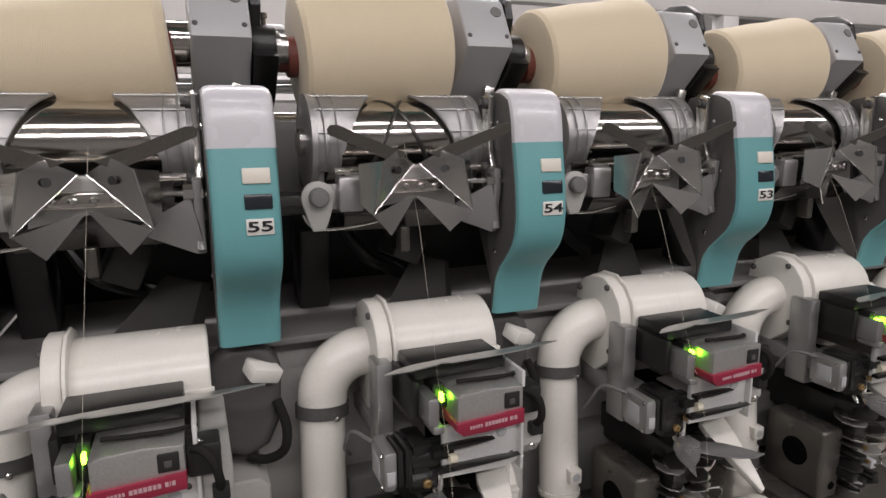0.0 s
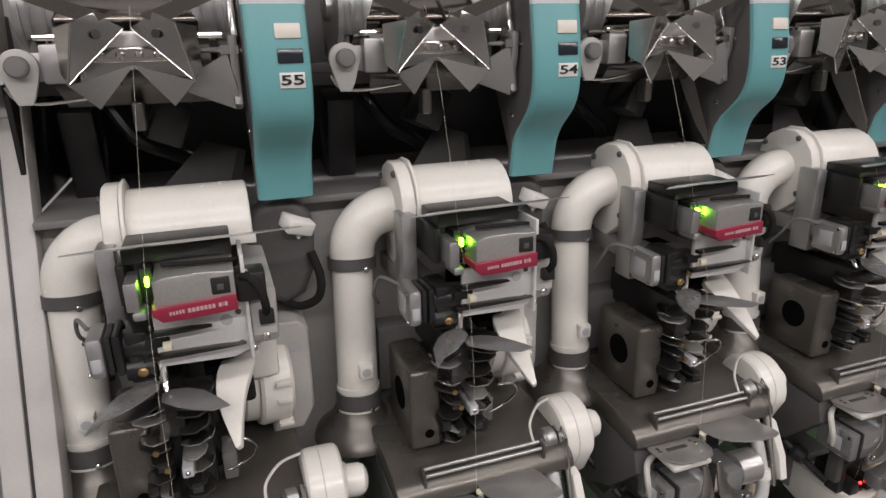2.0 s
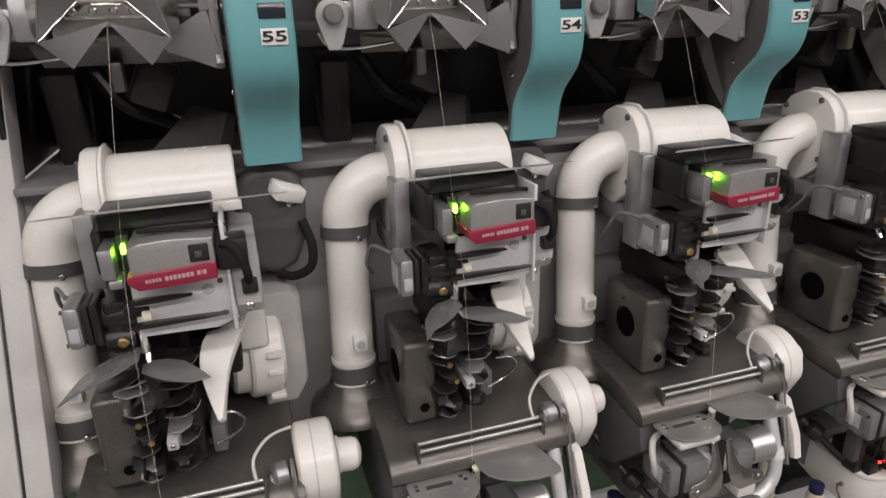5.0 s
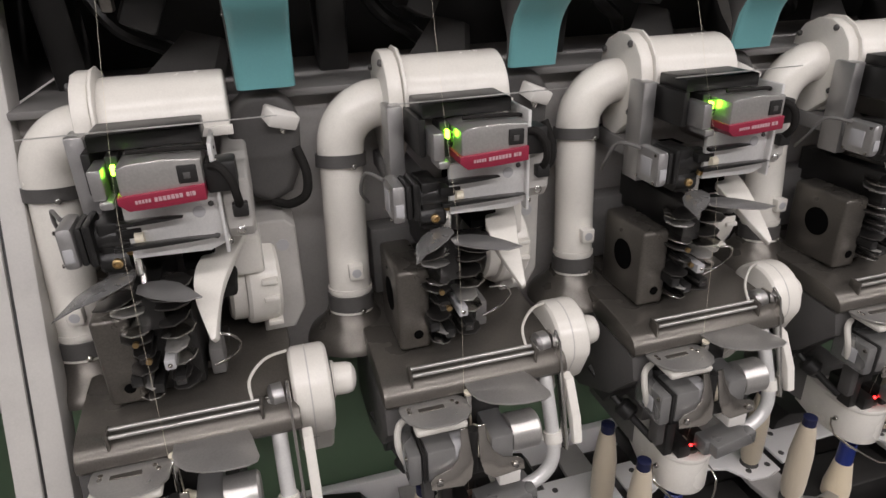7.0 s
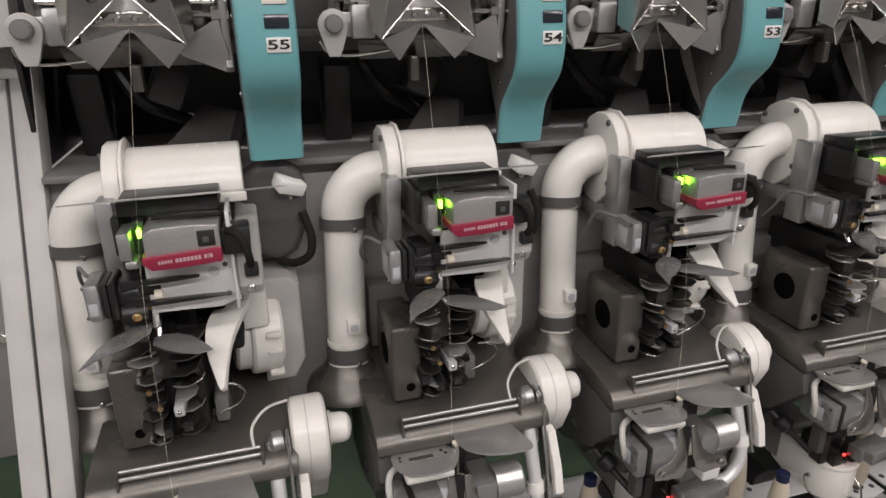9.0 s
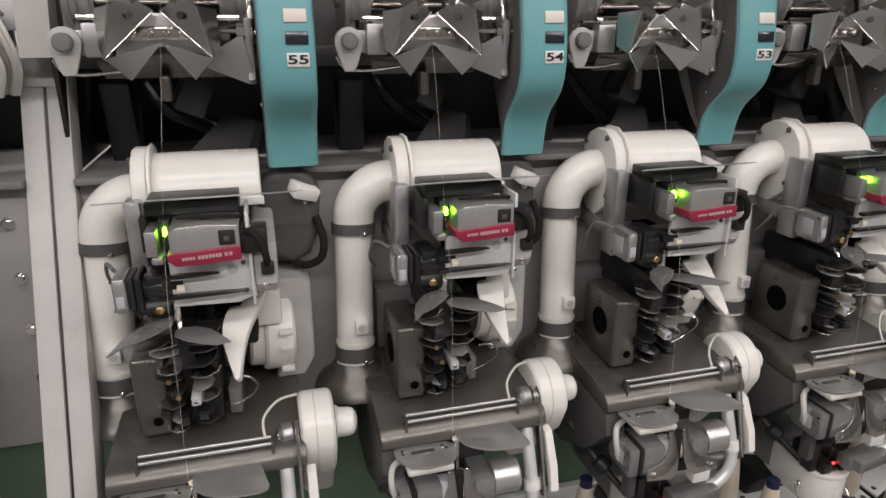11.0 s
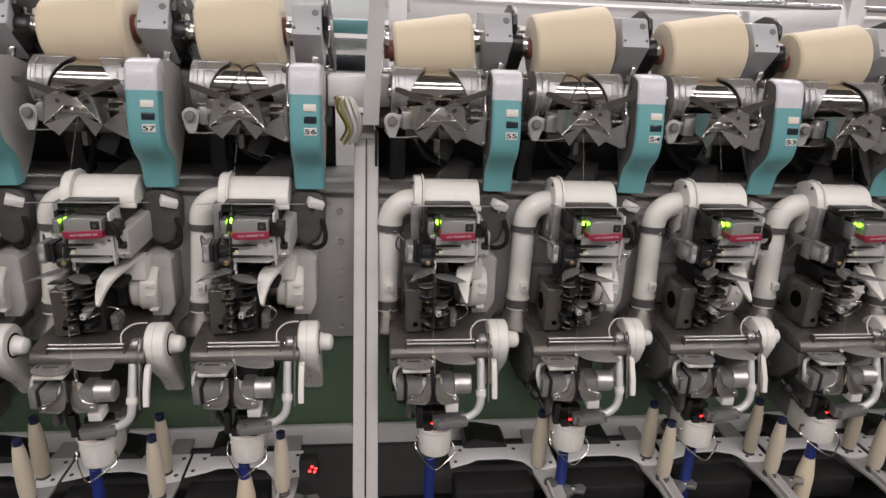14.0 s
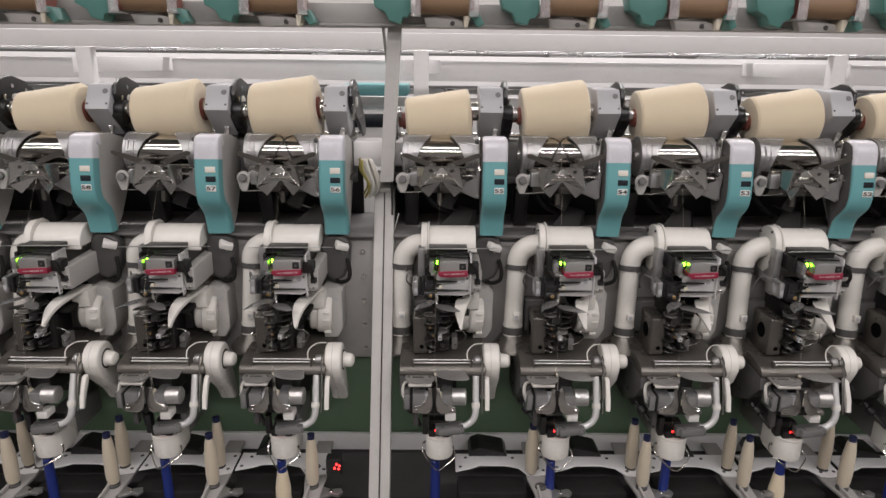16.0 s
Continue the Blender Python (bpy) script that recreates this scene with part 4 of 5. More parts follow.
# --- white drive of the splicer with its horn-shaped lever
def splicer_drive():
    t = unit_thing("lever_drive", "white lever drive with a curved ivory horn", "lever drive", (-0.04, 0.12, -0.40), "lever drives")
    b = B()
    pr(b, [(-0.062, -0.270), (-0.020, -0.270), (-0.008, -0.282), (-0.008, -0.392), (-0.024, -0.420), (-0.062, -0.420)], "y", 0.032, 0.128, 0.005, 3)
    cas = part("casing", b, LGREY, t, "light grey cast casing")
    b = B()
    lathe(b, [(0, 0.0075), (0.0006, 0.0075)], (-0.026, 0.0318, -0.303), (0, -1, 0), 20)
    part("round_mark", b, BOXGREY, cas)
    b = B()
    lathe(b, [(0, 0.050), (0.004, 0.054), (0.036, 0.0545), (0.040, 0.052), (0.041, 0.047), (0.056, 0.046), (0.060, 0.042)], (-0.040, 0.048, -0.350), (-1, -0.12, 0.05), 44)
    d = part("drum_housing", b, CREAM, t, "round cream housing")
    for z, y in ((-0.330, -0.008), (-0.352, -0.009), (-0.392, 0.006)):
        b = B()
        bx(b, -0.056, -0.038, y - 0.004, y + 0.012, z - 0.003, z + 0.003, 0.0015)
        part("lug", b, CREAM, d)
    b = B()
    bx(b, -0.098, -0.05, -0.012, 0.05, -0.316, -0.268, 0.005)
    part("neck", b, CREAM, t)
    b = B()
    mid = smooth_path([(-0.072, 0.046, -0.296), (-0.086, 0.004, -0.300), (-0.099, -0.034, -0.306), (-0.106, -0.068, -0.317), (-0.106, -0.094, -0.331), (-0.103, -0.116, -0.346)], 3)
    wide = smooth_path([(0.014, 0, 0), (0.017, 0, 0), (0.019, 0, 0), (0.0145, 0, 0), (0.0085, 0, 0), (0.0025, 0, 0)], 3)
    strip = []
    for (m0, w0), (m1, w1) in zip(zip(mid, wide), zip(mid[1:], wide[1:])):
        strip.append([tuple(m0 - Vector((w0.x, 0, 0.003))), tuple(m0 + Vector((w0.x, 0, 0))), tuple(m1 + Vector((w1.x, 0, 0))), tuple(m1 - Vector((w1.x, 0, 0.003)))])
    plate(b, strip, 0.010)
    bmesh.ops.bevel(b, geom=[e for e in b.edges if e.is_manifold and e.calc_face_angle(0) > 0.9], offset=0.002, segments=2, affect="EDGES", profile=0.5, clamp_overlap=True)
    part("horn_lever", b, CREAM, t, "curved ivory horn lever")
    b = B()
    bx(b, -0.132, -0.099, -0.020, 0.10, -0.312, -0.268, 0.003)
    part("dark_box", b, HOLE, t)
    b = B()
    bx(b, -0.106, -0.082, -0.042, 0.02, -0.340, -0.326, 0.005)
    part("rubber_stop", b, RUBBER, t)
    b = B()
    bx(b, -0.110, -0.070, -0.01, 0.06, -0.268, -0.258, 0.002)
    part("bracket", b, LGREY, t)
    shift(t, 0.007, 0.022, -0.019, ("casing", "drum_housing", "neck"))
    shift(t, 0.009, 0.0, 0.007, ("horn_lever", "rubber_stop", "dark_box"))


# --- sloping base cover of the unit with its guide rods
def base_cover():
    t = unit_thing("unit_base", "sloping worn steel base cover with two guide rods", "machine base", (-0.16, 0.12, -0.60), "unit bases")
    b = B()
    pr(b, [(0.128, -0.400), (0.120, -0.418), (0.104, -0.430), (0.078, -0.437), (0.040, -0.440), (-0.030, -0.443), (-0.070, -0.447), (-0.086, -0.450), (-0.096, -0.456), (-0.102, -0.464), (-0.104, -0.472), (-0.100, -0.478), (0.02, -0.470), (0.128, -0.470)], "x", -0.256, -0.028, 0.003, 2)
    part("sloping_cover", b, WORN, t, "sloping worn steel cover")
    b = B()
    pr(b, [(0.128, -0.462), (-0.098, -0.480), (-0.106, -0.510), (-0.05, -0.570), (0.03, -0.610), (0.128, -0.610)], "x", -0.256, -0.226, 0.003)
    part("side_cheek", b, DGREY, t, "dark grey cast side cheek")
    b = B()
    pr(b, [(0.0, -0.60), (-0.03, -0.60), (-0.075, -0.54), (-0.060, -0.500), (0.03, -0.50)], "x", -0.250, -0.215, 0.003)
    bx(b, -0.25, -0.10, 0.03, 0.13, -0.60, -0.48, 0.004)
    part("drive_box", b, BLACK, t)
    for dy, dz in ((0.0, 0.0), (-0.0075, -0.0045)):
        b = B()
        cy(b, (-0.221, -0.084 + dy, -0.440 + dz), (-0.068, -0.084 + dy, -0.440 + dz), 0.0023, n=12)
        part("guide_rod", b, SHEET, t, "polished guide rod")
    b = B()
    bx(b, -0.2235, -0.2195, -0.097, -0.079, -0.464, -0.437, 0.002)
    part("rod_holder", b, WORN, t)
    b = B()
    bx(b, -0.0695, -0.0655, -0.097, -0.079, -0.464, -0.437, 0.002)
    part("rod_holder", b, WORN, t)
    b = B()
    screw(b, (-0.246, -0.072, -0.4655), (0, -0.4, 1), 0.0045, 0.003)
    part("screw", b, STEEL, t)
    b = B()
    cy(b, (-0.16, 0.03, -0.452), (-0.16, 0.03, -0.43), 0.016, n=20)
    bx(b, -0.22, -0.10, 0.0, 0.08, -0.446, -0.432, 0.004)
    part("splicer_foot", b, WORN, t)


# --- white swinging suction arm
def suction_arm():
    t = unit_thing("suction_arm", "cream white swinging suction arm with silver tube", "suction arm", (-0.02, 0.06, -0.60), "suction arms")
    b = B()
    cyy, cz, r = -0.022, -0.452, 0.047
    out = [(cyy + r * math.cos(radians(a)), cz + r * math.sin(radians(a))) for a in range(-20, 191, 10)]
    out += [(-0.050, -0.500), (0.010, -0.560), (0.040, -0.605), (0.062, -0.610), (0.066, -0.590), (0.045, -0.520)]
    pr(b, out, "x", -0.036, 0.009, 0.008, 3)
    part("arm_housing", b, CREAM, t, "teardrop-shaped cream housing")
    b = B()
    pr(b, [(cyy + (y - cyy) * 1.006, cz + (z - cz) * 1.004) for y, z in out], "x", -0.0165, -0.0150)
    part("seam", b, LGREY, t)
    b = B()
    lathe(b, [(0, 0.0225), (0.004, 0.0225), (0.006, 0.0195), (0.020, 0.0190), (0.026, 0.0165), (0.0295, 0.011), (0.031, 0.004)], (0.009, cyy, cz), (1, -0.12, 0), 28)
    part("nose", b, CREAM, t, "rounded cream nose")
    b = B()
    lathe(b, [(0, 0.027), (0.002, 0.027)], (0.0085, cyy, cz), (1, 0, 0), 28)
    part("nose_ring", b, RUBBER, t)
    b = B()
    bx(b, -0.0465, -0.0415, -0.085, -0.055, -0.46, -0.425, 0.002)
    pr(b, [(-0.075, -0.415), (-0.090, -0.425), (-0.125, -0.560), (-0.112, -0.566), (-0.072, -0.450)], "x", -0.0455, -0.0420, 0.001)
    part("link_bar", b, STEEL, t, "flat steel link bar")
    b = B()
    lathe(b, [(0, 0.014), (0.012, 0.014), (0.016, 0.010)], (-0.050, -0.062, -0.438), (-1, -0.15, 0), 20)
    p = part("pivot_boss", b, CAST, t)
    b = B()
    screw(b, (-0.066, -0.0645, -0.438), (-1, -0.15, 0), 0.0045, 0.004)
    part("screw", b, STEEL, p)
    b = B()
    tb(b, [(-0.060, -0.066, -0.440), (-0.060, -0.084, -0.470), (-0.060, -0.106, -0.520), (-0.060, -0.118, -0.555), (-0.066, -0.122, -0.580), (-0.084, -0.124, -0.596), (-0.108, -0.124, -0.602)], 0.0088, 14)
    tube = part("silver_tube", b, SATIN, t, "silver bent tube")
    b = B()
    cy(b, (-0.060, -0.112, -0.536), (-0.060, -0.1165, -0.549), 0.0115, n=18)
    part("tube_collar", b, CREAM, tube)
    b = B()
    tb(b, [(-0.034, -0.040, -0.412), (-0.058, -0.056, -0.408), (-0.076, -0.072, -0.420), (-0.076, -0.084, -0.440)], 0.0018, 8)
    part("lead", b, CABLEWHITE, t, "pale looped lead")
    b = B()
    bx(b, -0.160, -0.092, -0.146, -0.110, -0.614, -0.594, 0.002, turn=(0, -4, 6))
    bx(b, -0.166, -0.150, -0.136, -0.112, -0.619, -0.597, 0.002)
    g = part("gripper_jaw", b, GUNGREY, t, "steel gripper jaw")
    b = B()
    screw(b, (-0.150, -0.139, -0.606), (0, -1, 0), 0.004, 0.003)
    part("screw", b, CHROME, g)
    b = B()
    pr(b, [(-0.082, -0.475), (-0.094, -0.478), (-0.118, -0.520), (-0.126, -0.552), (-0.118, -0.556), (-0.100, -0.520), (-0.080, -0.490)], "x", -0.036, -0.024, 0.002)
    part("latch", b, CREAM, t, "white plastic latch")
    shift(t, 0.002, -0.022, -0.008, ("arm_housing", "seam", "nose", "nose_ring"))
    shift(t, 0.006, -0.008, -0.010, ("link_bar", "pivot_boss", "silver_tube", "gripper_jaw", "latch"))


# --- lower tensor box with its clips
def lower_tensor():
    t = unit_thing("gate_tensioner", "steel gate tensioner with rollers and chrome clips", "thread tensioner", (-0.16, -0.06, -0.57), "gate tensioners")
    b = B()
    pr(b, [(-0.246, -0.106), (-0.246, -0.122), (-0.241, -0.136), (-0.230, -0.147), (-0.214, -0.152), (-0.194, -0.153), (-0.177, -0.147), (-0.169, -0.136), (-0.167, -0.116), (-0.171, -0.105), (-0.182, -0.099), (-0.232, -0.096), (-0.242, -0.099)], "z", -0.4915, -0.4885, 0.0008)
    bmesh.ops.rotate(b, verts=b.verts[:], cent=(-0.2, -0.12, -0.49), matrix=Matrix.Rotation(radians(-4), 3, "X"))
    lid = part("gate_plate", b, SHEET, t, "rounded steel gate plate")
    b = B()
    pr(b, [(-0.226, -0.116), (-0.226, -0.122), (-0.196, -0.122), (-0.196, -0.116)], "z", -0.4885, -0.4872)
    bmesh.ops.rotate(b, verts=b.verts[:], cent=(-0.2, -0.12, -0.49), matrix=Matrix.Rotation(radians(-4), 3, "X"))
    part("slot", b, WORN, lid)
    for x, y in ((-0.236, -0.112), (-0.236, -0.118), (-0.184, -0.112), (-0.180, -0.118)):
        b = B()
        screw(b, (x, y, -0.4890), (0, 0, 1), 0.0026, 0.0016)
        part("screw", b, CHROME, lid)
    b = B()
    pr(b, [(-0.165, -0.100), (-0.165, -0.120), (-0.160, -0.136), (-0.150, -0.147), (-0.134, -0.156), (-0.112, -0.161), (-0.090, -0.161), (-0.081, -0.157), (-0.079, -0.149), (-0.086, -0.112), (-0.090, -0.099), (-0.098, -0.092), (-0.110, -0.090), (-0.150, -0.090), (-0.160, -0.093)], "z", -0.4785, -0.4760, 0.0008)
    bmesh.ops.rotate(b, verts=b.verts[:], cent=(-0.13, -0.12, -0.478), matrix=Matrix.Rotation(radians(-4), 3, "X"))
    part("gate_plate", b, SHEET, t, "rounded steel gate plate")
    b = B()
    bx(b, -0.236, -0.176, -0.147, -0.098, -0.503, -0.4935, 0.004, 3)
    part("pad", b, CABLEWHITE, t, "pale pad")
    b = B()
    tb(b, [(-0.232, -0.10, -0.497), (-0.248, -0.11, -0.500), (-0.252, -0.12, -0.520), (-0.245, -0.12, -0.545)], 0.0042, 8)
    part("lead", b, CABLEWHITE, t)
    for x0, x1, mt, nm in ((-0.248, -0.232, GUNGREY, "stepper_body"), (-0.232, -0.226, BLACK, "black_band"), (-0.226, -0.192, GUNGREY, "stepper_body"), (-0.150, -0.122, GUNGREY, "side_block")):
        b = B()
        bx(b, x0, x1, -0.150, -0.092, -0.556, -0.512, 0.004, 2)
        part(nm, b, mt, t)
    b = B()
    bx(b, -0.2483, -0.2475, -0.134, -0.112, -0.545, -0.524, 0.0002)
    part("square_plate", b, BOXGREY, t, "pale square plate")
    for y in (-0.144, -0.098):
        b = B()
        screw(b, (-0.248, y, -0.518), (-1, 0, 0), 0.003, 0.002)
        part("screw", b, CHROME, t)
    b = B()
    cy(b, (-0.194, -0.128, -0.532), (-0.176, -0.128, -0.532), 0.0185, n=24)
    part("roller", b, BOXGREY, t)
    b = B()
    lathe(b, [(0, 0.017), (0.004, 0.020), (0.010, 0.017), (0.014, 0.0155)], (-0.164, -0.128, -0.530), (1, 0, 0), 24)
    part("ceramic_ring", b, IVORY, t, "ivory ceramic ring")
    b = B()
    lathe(b, [(0, 0.0225), (0.034, 0.0225), (0.037, 0.019)], (-0.122, -0.128, -0.528), (1, 0, 0), 32)
    part("motor_can", b, SHEET, t, "brushed round motor can")
    for s in (-1, 1):
        fork = [(0.006, -0.494), (0.015, -0.494), (0.016, -0.512), (0.022, -0.528), (0.032, -0.537), (0.050, -0.541), (0.056, -0.546), (0.056, -0.557), (0.018, -0.560), (0.008, -0.552), (0.004, -0.535)]
        b = B()
        pr(b, [(-0.169 + s * x, z) for x, z in fork], "y", -0.1600, -0.1575, 0.0008)
        bmesh.ops.rotate(b, verts=b.verts[:], cent=(-0.169, -0.159, -0.552), matrix=Matrix.Rotation(radians(-20), 3, "X"))
        c = part("clip", b, CHROME, t, "polished forked clip")
        b = B()
        screw(b, (-0.169 + s * 0.046, -0.160, -0.549), (0, -1, 0), 0.0042, 0.003)
        part("screw", b, STEEL, c)
    b = B()
    cy(b, (-0.169, -0.14, -0.560), (-0.169, -0.14, -0.500), 0.006, n=14)
    bx(b, -0.215, -0.135, -0.135, -0.09, -0.575, -0.552, 0.003)
    part("black_base", b, BLACK, t)
    b = B()
    bx(b, -0.140, -0.112, -0.150, -0.110, -0.588, -0.568, 0.003)
    part("white_jaw", b, LABELWHITE, t)
    b = B()
    lathe(b, [(0, 0.0045), (0.003, 0.0050), (0.004, 0.002)], (-0.165, -0.113, -0.472), (0, -0.1, 1), 14)
    part("ceramic_eye", b, IVORY, t, "small ivory eye")
    b = B()
    bx(b, -0.168, -0.162, -0.117, -0.109, -0.55, -0.471, 0.001)
    part("eye_post", b, STEEL, t)
    b = B()
    bx(b, -0.22, -0.12, -0.10, 0.04, -0.552, -0.485, 0.004)
    part("mounting_block", b, BLACK, t)
    b = B()
    bx(b, -0.225, -0.212, -0.12, -0.10, -0.62, -0.56, 0.003)
    part("pull_off_post", b, DGREY, t)
    b = B()
    tb(b, [(-0.262, 0.0, -0.560), (-0.240, -0.045, -0.595), (-0.205, -0.090, -0.640)], 0.0055, 8, 2)
    lathe(b, [(-0.012, 0.010), (-0.008, 0.014), (0.008, 0.014), (0.012, 0.010)], (-0.232, -0.056, -0.604), (0.5, -0.6, -0.5), 14)
    bx(b, -0.20, -0.186, -0.108, -0.085, -0.655, -0.600, 0.002)
    part("release_arm", b, BLACK, t, "black release arm with a joint")
    shift(t, 0.005, 0.0, 0.004)
    shift(t, 0.0, 0.0, 0.011, ("gate_plate", "pad"))


# --- white cup over the bobbin that is being unwound
def bobbin_cup():
    t = unit_thing("bobbin_cup", "cream white cup over the unwinding bobbin", "bobbin cup", (-0.157, 0.0, -0.72), "bobbin cups")
    b = B()
    out = disc_outline(-0.157, -0.090, 0.0375, 20, 180, 360) + [(-0.1195, -0.040), (-0.130, 0.0), (-0.184, 0.0), (-0.1945, -0.040)]
    pr(b, out, "z", -0.722, -0.658, 0.003, 2)
    cup = part("cup_body", b, CREAM, t, "rounded cream cup")
    b = B()
    pr(b, disc_outline(-0.157, -0.090, 0.0395, 20, 180, 360) + [(-0.1175, -0.060), (-0.1965, -0.060)], "z", -0.664, -0.656, 0.002)
    part("rim", b, CREAM, cup)
    b = B()
    bx(b, -0.188, -0.126, -0.03, 0.126, -0.716, -0.640, 0.004)
    part("carrier_arm", b, MGREY, t, "grey carrier arm")
    b = B()
    bx(b, -0.186, -0.166, -0.118, -0.05, -0.657, -0.636, 0.003)
    bx(b, -0.150, -0.130, -0.118, -0.05, -0.657, -0.640, 0.003)
    bx(b, -0.186, -0.130, -0.080, -0.05, -0.657, -0.628, 0.003)
    part("black_gripper", b, BLACK, t)
    b = B()
    lathe(b, [(0, 0.0115), (0.006, 0.0115), (0.0065, 0.009), (0.002, 0.0085)], (-0.158, -0.104, -0.657), (0, 0, 1), 18)
    part("nozzle_ring", b, WORN, t)
    b = B()
    lathe(b, [(0, 0.0022), (0.002, 0.0018)], (-0.168, -0.1175, -0.636), (0, -0.7, 0.7), 10)
    part("red_light", b, LEDRED, t, "lit red light")
    b = B()
    tb(b, [(-0.200, -0.085, -0.690), (-0.203, -0.098, -0.712), (-0.176, -0.140, -0.730), (-0.158, -0.156, -0.733), (-0.136, -0.140, -0.725), (-0.113, -0.118, -0.715), (-0.118, -0.100, -0.700)], 0.0017, 8, 2)
    w = part("wire_guard", b, CHROME, t, "bent wire guard")
    b = B()
    screw(b, (-0.121, -0.100, -0.698), (1, -0.4, 0), 0.004, 0.004)
    part("guard_screw", b, STEEL, w)
    b = B()
    screw(b, (-0.1935, -0.088, -0.690), (-1, -0.3, 0), 0.004, 0.007)
    part("guard_screw", b, STEEL, w)
    shift(t, 0.0075, 0.0, 0.004)


# --- running thread
def thread():
    t = unit_thing("running_thread", "fine cream thread running down through the unit", "thread", (-0.15, 0.06, 0.05), "running threads")
    b = B()
    tb(b, [(-0.148, 0.083, 0.075), (-0.152, 0.02, -0.02), (-0.160, -0.05, -0.16), (-0.162, -0.09, -0.25), (-0.163, -0.105, -0.37), (-0.165, -0.113, -0.469), (-0.164, -0.118, -0.56), (-0.158, -0.104, -0.65)], 0.00014, 5, 2)
    part("thread", b, IVORY, t)


# --- tray arm under the standing bobbins, the unwinding bobbin's peg
def tray_arm():
    t = tray_thing("bobbin_tray", "light grey steel bobbin tray with pegs", "bobbin tray", (0.0, -0.2, -0.79), "bobbin trays")
    b = B()
    pr(b, [(-0.026, 0.12), (0.022, 0.12), (0.024, 0.02), (0.030, -0.06), (0.026, -0.13), (0.020, -0.52), (-0.016, -0.52), (-0.020, -0.13), (-0.032, -0.06), (-0.030, 0.02)], "z", -0.788, -0.7785, 0.0015)
    part("arm_plate", b, FRAMEGREY, t, "grey steel arm")
    b = B()
    bx(b, -0.012, -0.006, -0.5, -0.11, -0.778, -0.766, 0.001)
    part("rib", b, LGREY, t)
    for x, y in ((0.0, -0.105), (-0.008, -0.022)):
        b = B()
        lathe(b, [(0, 0.016), (0.005, 0.016), (0.008, 0.011)], (x, y, -0.778), (0, 0, 1), 20)
        part("peg_base", b, DGREY, t)
    b = B()
    pr(b, [(0.030, -0.10), (0.050, -0.11), (0.078, -0.105), (0.085, -0.12), (0.075, -0.135), (0.055, -0.13), (0.030, -0.150), (0.020, -0.13)], "z", -0.792, -0.782, 0.002)
    br = part("cast_bracket", b, CAST, t, "cast side bracket")
    b = B()
    screw(b, (0.052, -0.12, -0.782), (0, 0, 1), 0.006, 0.004)
    part("screw", b, STEEL, br)


def tray_plate():
    t = tray_thing("tray_plate", "white tray plate with bolt holes and dark flap", "tray plate", (-0.15, 0.03, -0.77), "tray plates")
    b = B()
    pr(b, [(-0.236, 0.046), (0.032, 0.046), (0.032, -0.050), (0.0, -0.058), (-0.030, -0.055), (-0.052, -0.022), (-0.09, -0.010), (-0.165, -0.010), (-0.19, -0.024), (-0.236, -0.040)], "z", -0.7775, -0.7725, 0.001)
    p = part("plate", b, RAILWHITE, t, "white steel plate")
    for x, y in ((-0.222, -0.02), (-0.205, 0.025), (0.018, -0.035), (-0.022, -0.038), (0.020, 0.028), (-0.065, 0.025)):
        b = B()
        screw(b, (x, y, -0.7725), (0, 0, 1), 0.005, 0.0015)
        part("bolt", b, DGREY, p)
    b = B()
    pr(b, [(-0.195, -0.772), (-0.188, -0.752), (-0.165, -0.742), (-0.135, -0.747), (-0.09, -0.757), (-0.08, -0.772)], "y", 0.030, 0.110, 0.004)
    part("flap", b, BLACK, t, "black curved flap")
    b = B()
    bx(b, -0.230, -0.035, -0.10, -0.02, -0.86, -0.80, 0.006)
    bx(b, -0.21, -0.06, -0.30, -0.12, -0.93, -0.86, 0.01)
    bx(b, -0.20, -0.11, -0.34, -0.18, -0.90, -0.84, 0.008)
    part("drive_unit", b, BLACK, t, "black drive housing under the tray")


# --- ducts and deflectors inside the cavity, coloured dark to paint its shade
def cavity_parts():
    t = unit_thing("waste_deflector", "grey bent waste deflector inside the dark cavity", "deflector", (-0.11, 0.16, -0.146), "waste deflectors")
    b = B()
    plate(b, [((-0.165, 0.14, -0.146), (-0.075, 0.14, -0.146), (-0.055, 0.20, -0.095), (-0.095, 0.21, -0.085)), ((-0.075, 0.14, -0.146), (-0.060, 0.16, -0.146), (-0.045, 0.21, -0.100), (-0.055, 0.20, -0.095))], 0.002)
    part("deflector_plate", b, DGREY, t)
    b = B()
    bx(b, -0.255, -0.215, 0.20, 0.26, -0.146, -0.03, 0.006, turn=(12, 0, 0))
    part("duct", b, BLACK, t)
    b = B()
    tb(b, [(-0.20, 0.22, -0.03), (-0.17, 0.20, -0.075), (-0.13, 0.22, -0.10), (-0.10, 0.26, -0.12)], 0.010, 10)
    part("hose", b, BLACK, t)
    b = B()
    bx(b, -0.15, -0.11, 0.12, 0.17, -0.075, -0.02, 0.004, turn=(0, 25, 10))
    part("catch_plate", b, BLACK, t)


for build in (number_panel, cavity_parts, drum, yarn_guide, start_lever, cradle, motor_cover, clearer, tensioner, splicer, splicer_drive, base_cover, suction_arm, lower_tensor, bobbin_cup, thread):
    build()

PANELS = {HOME: MADE[0]}
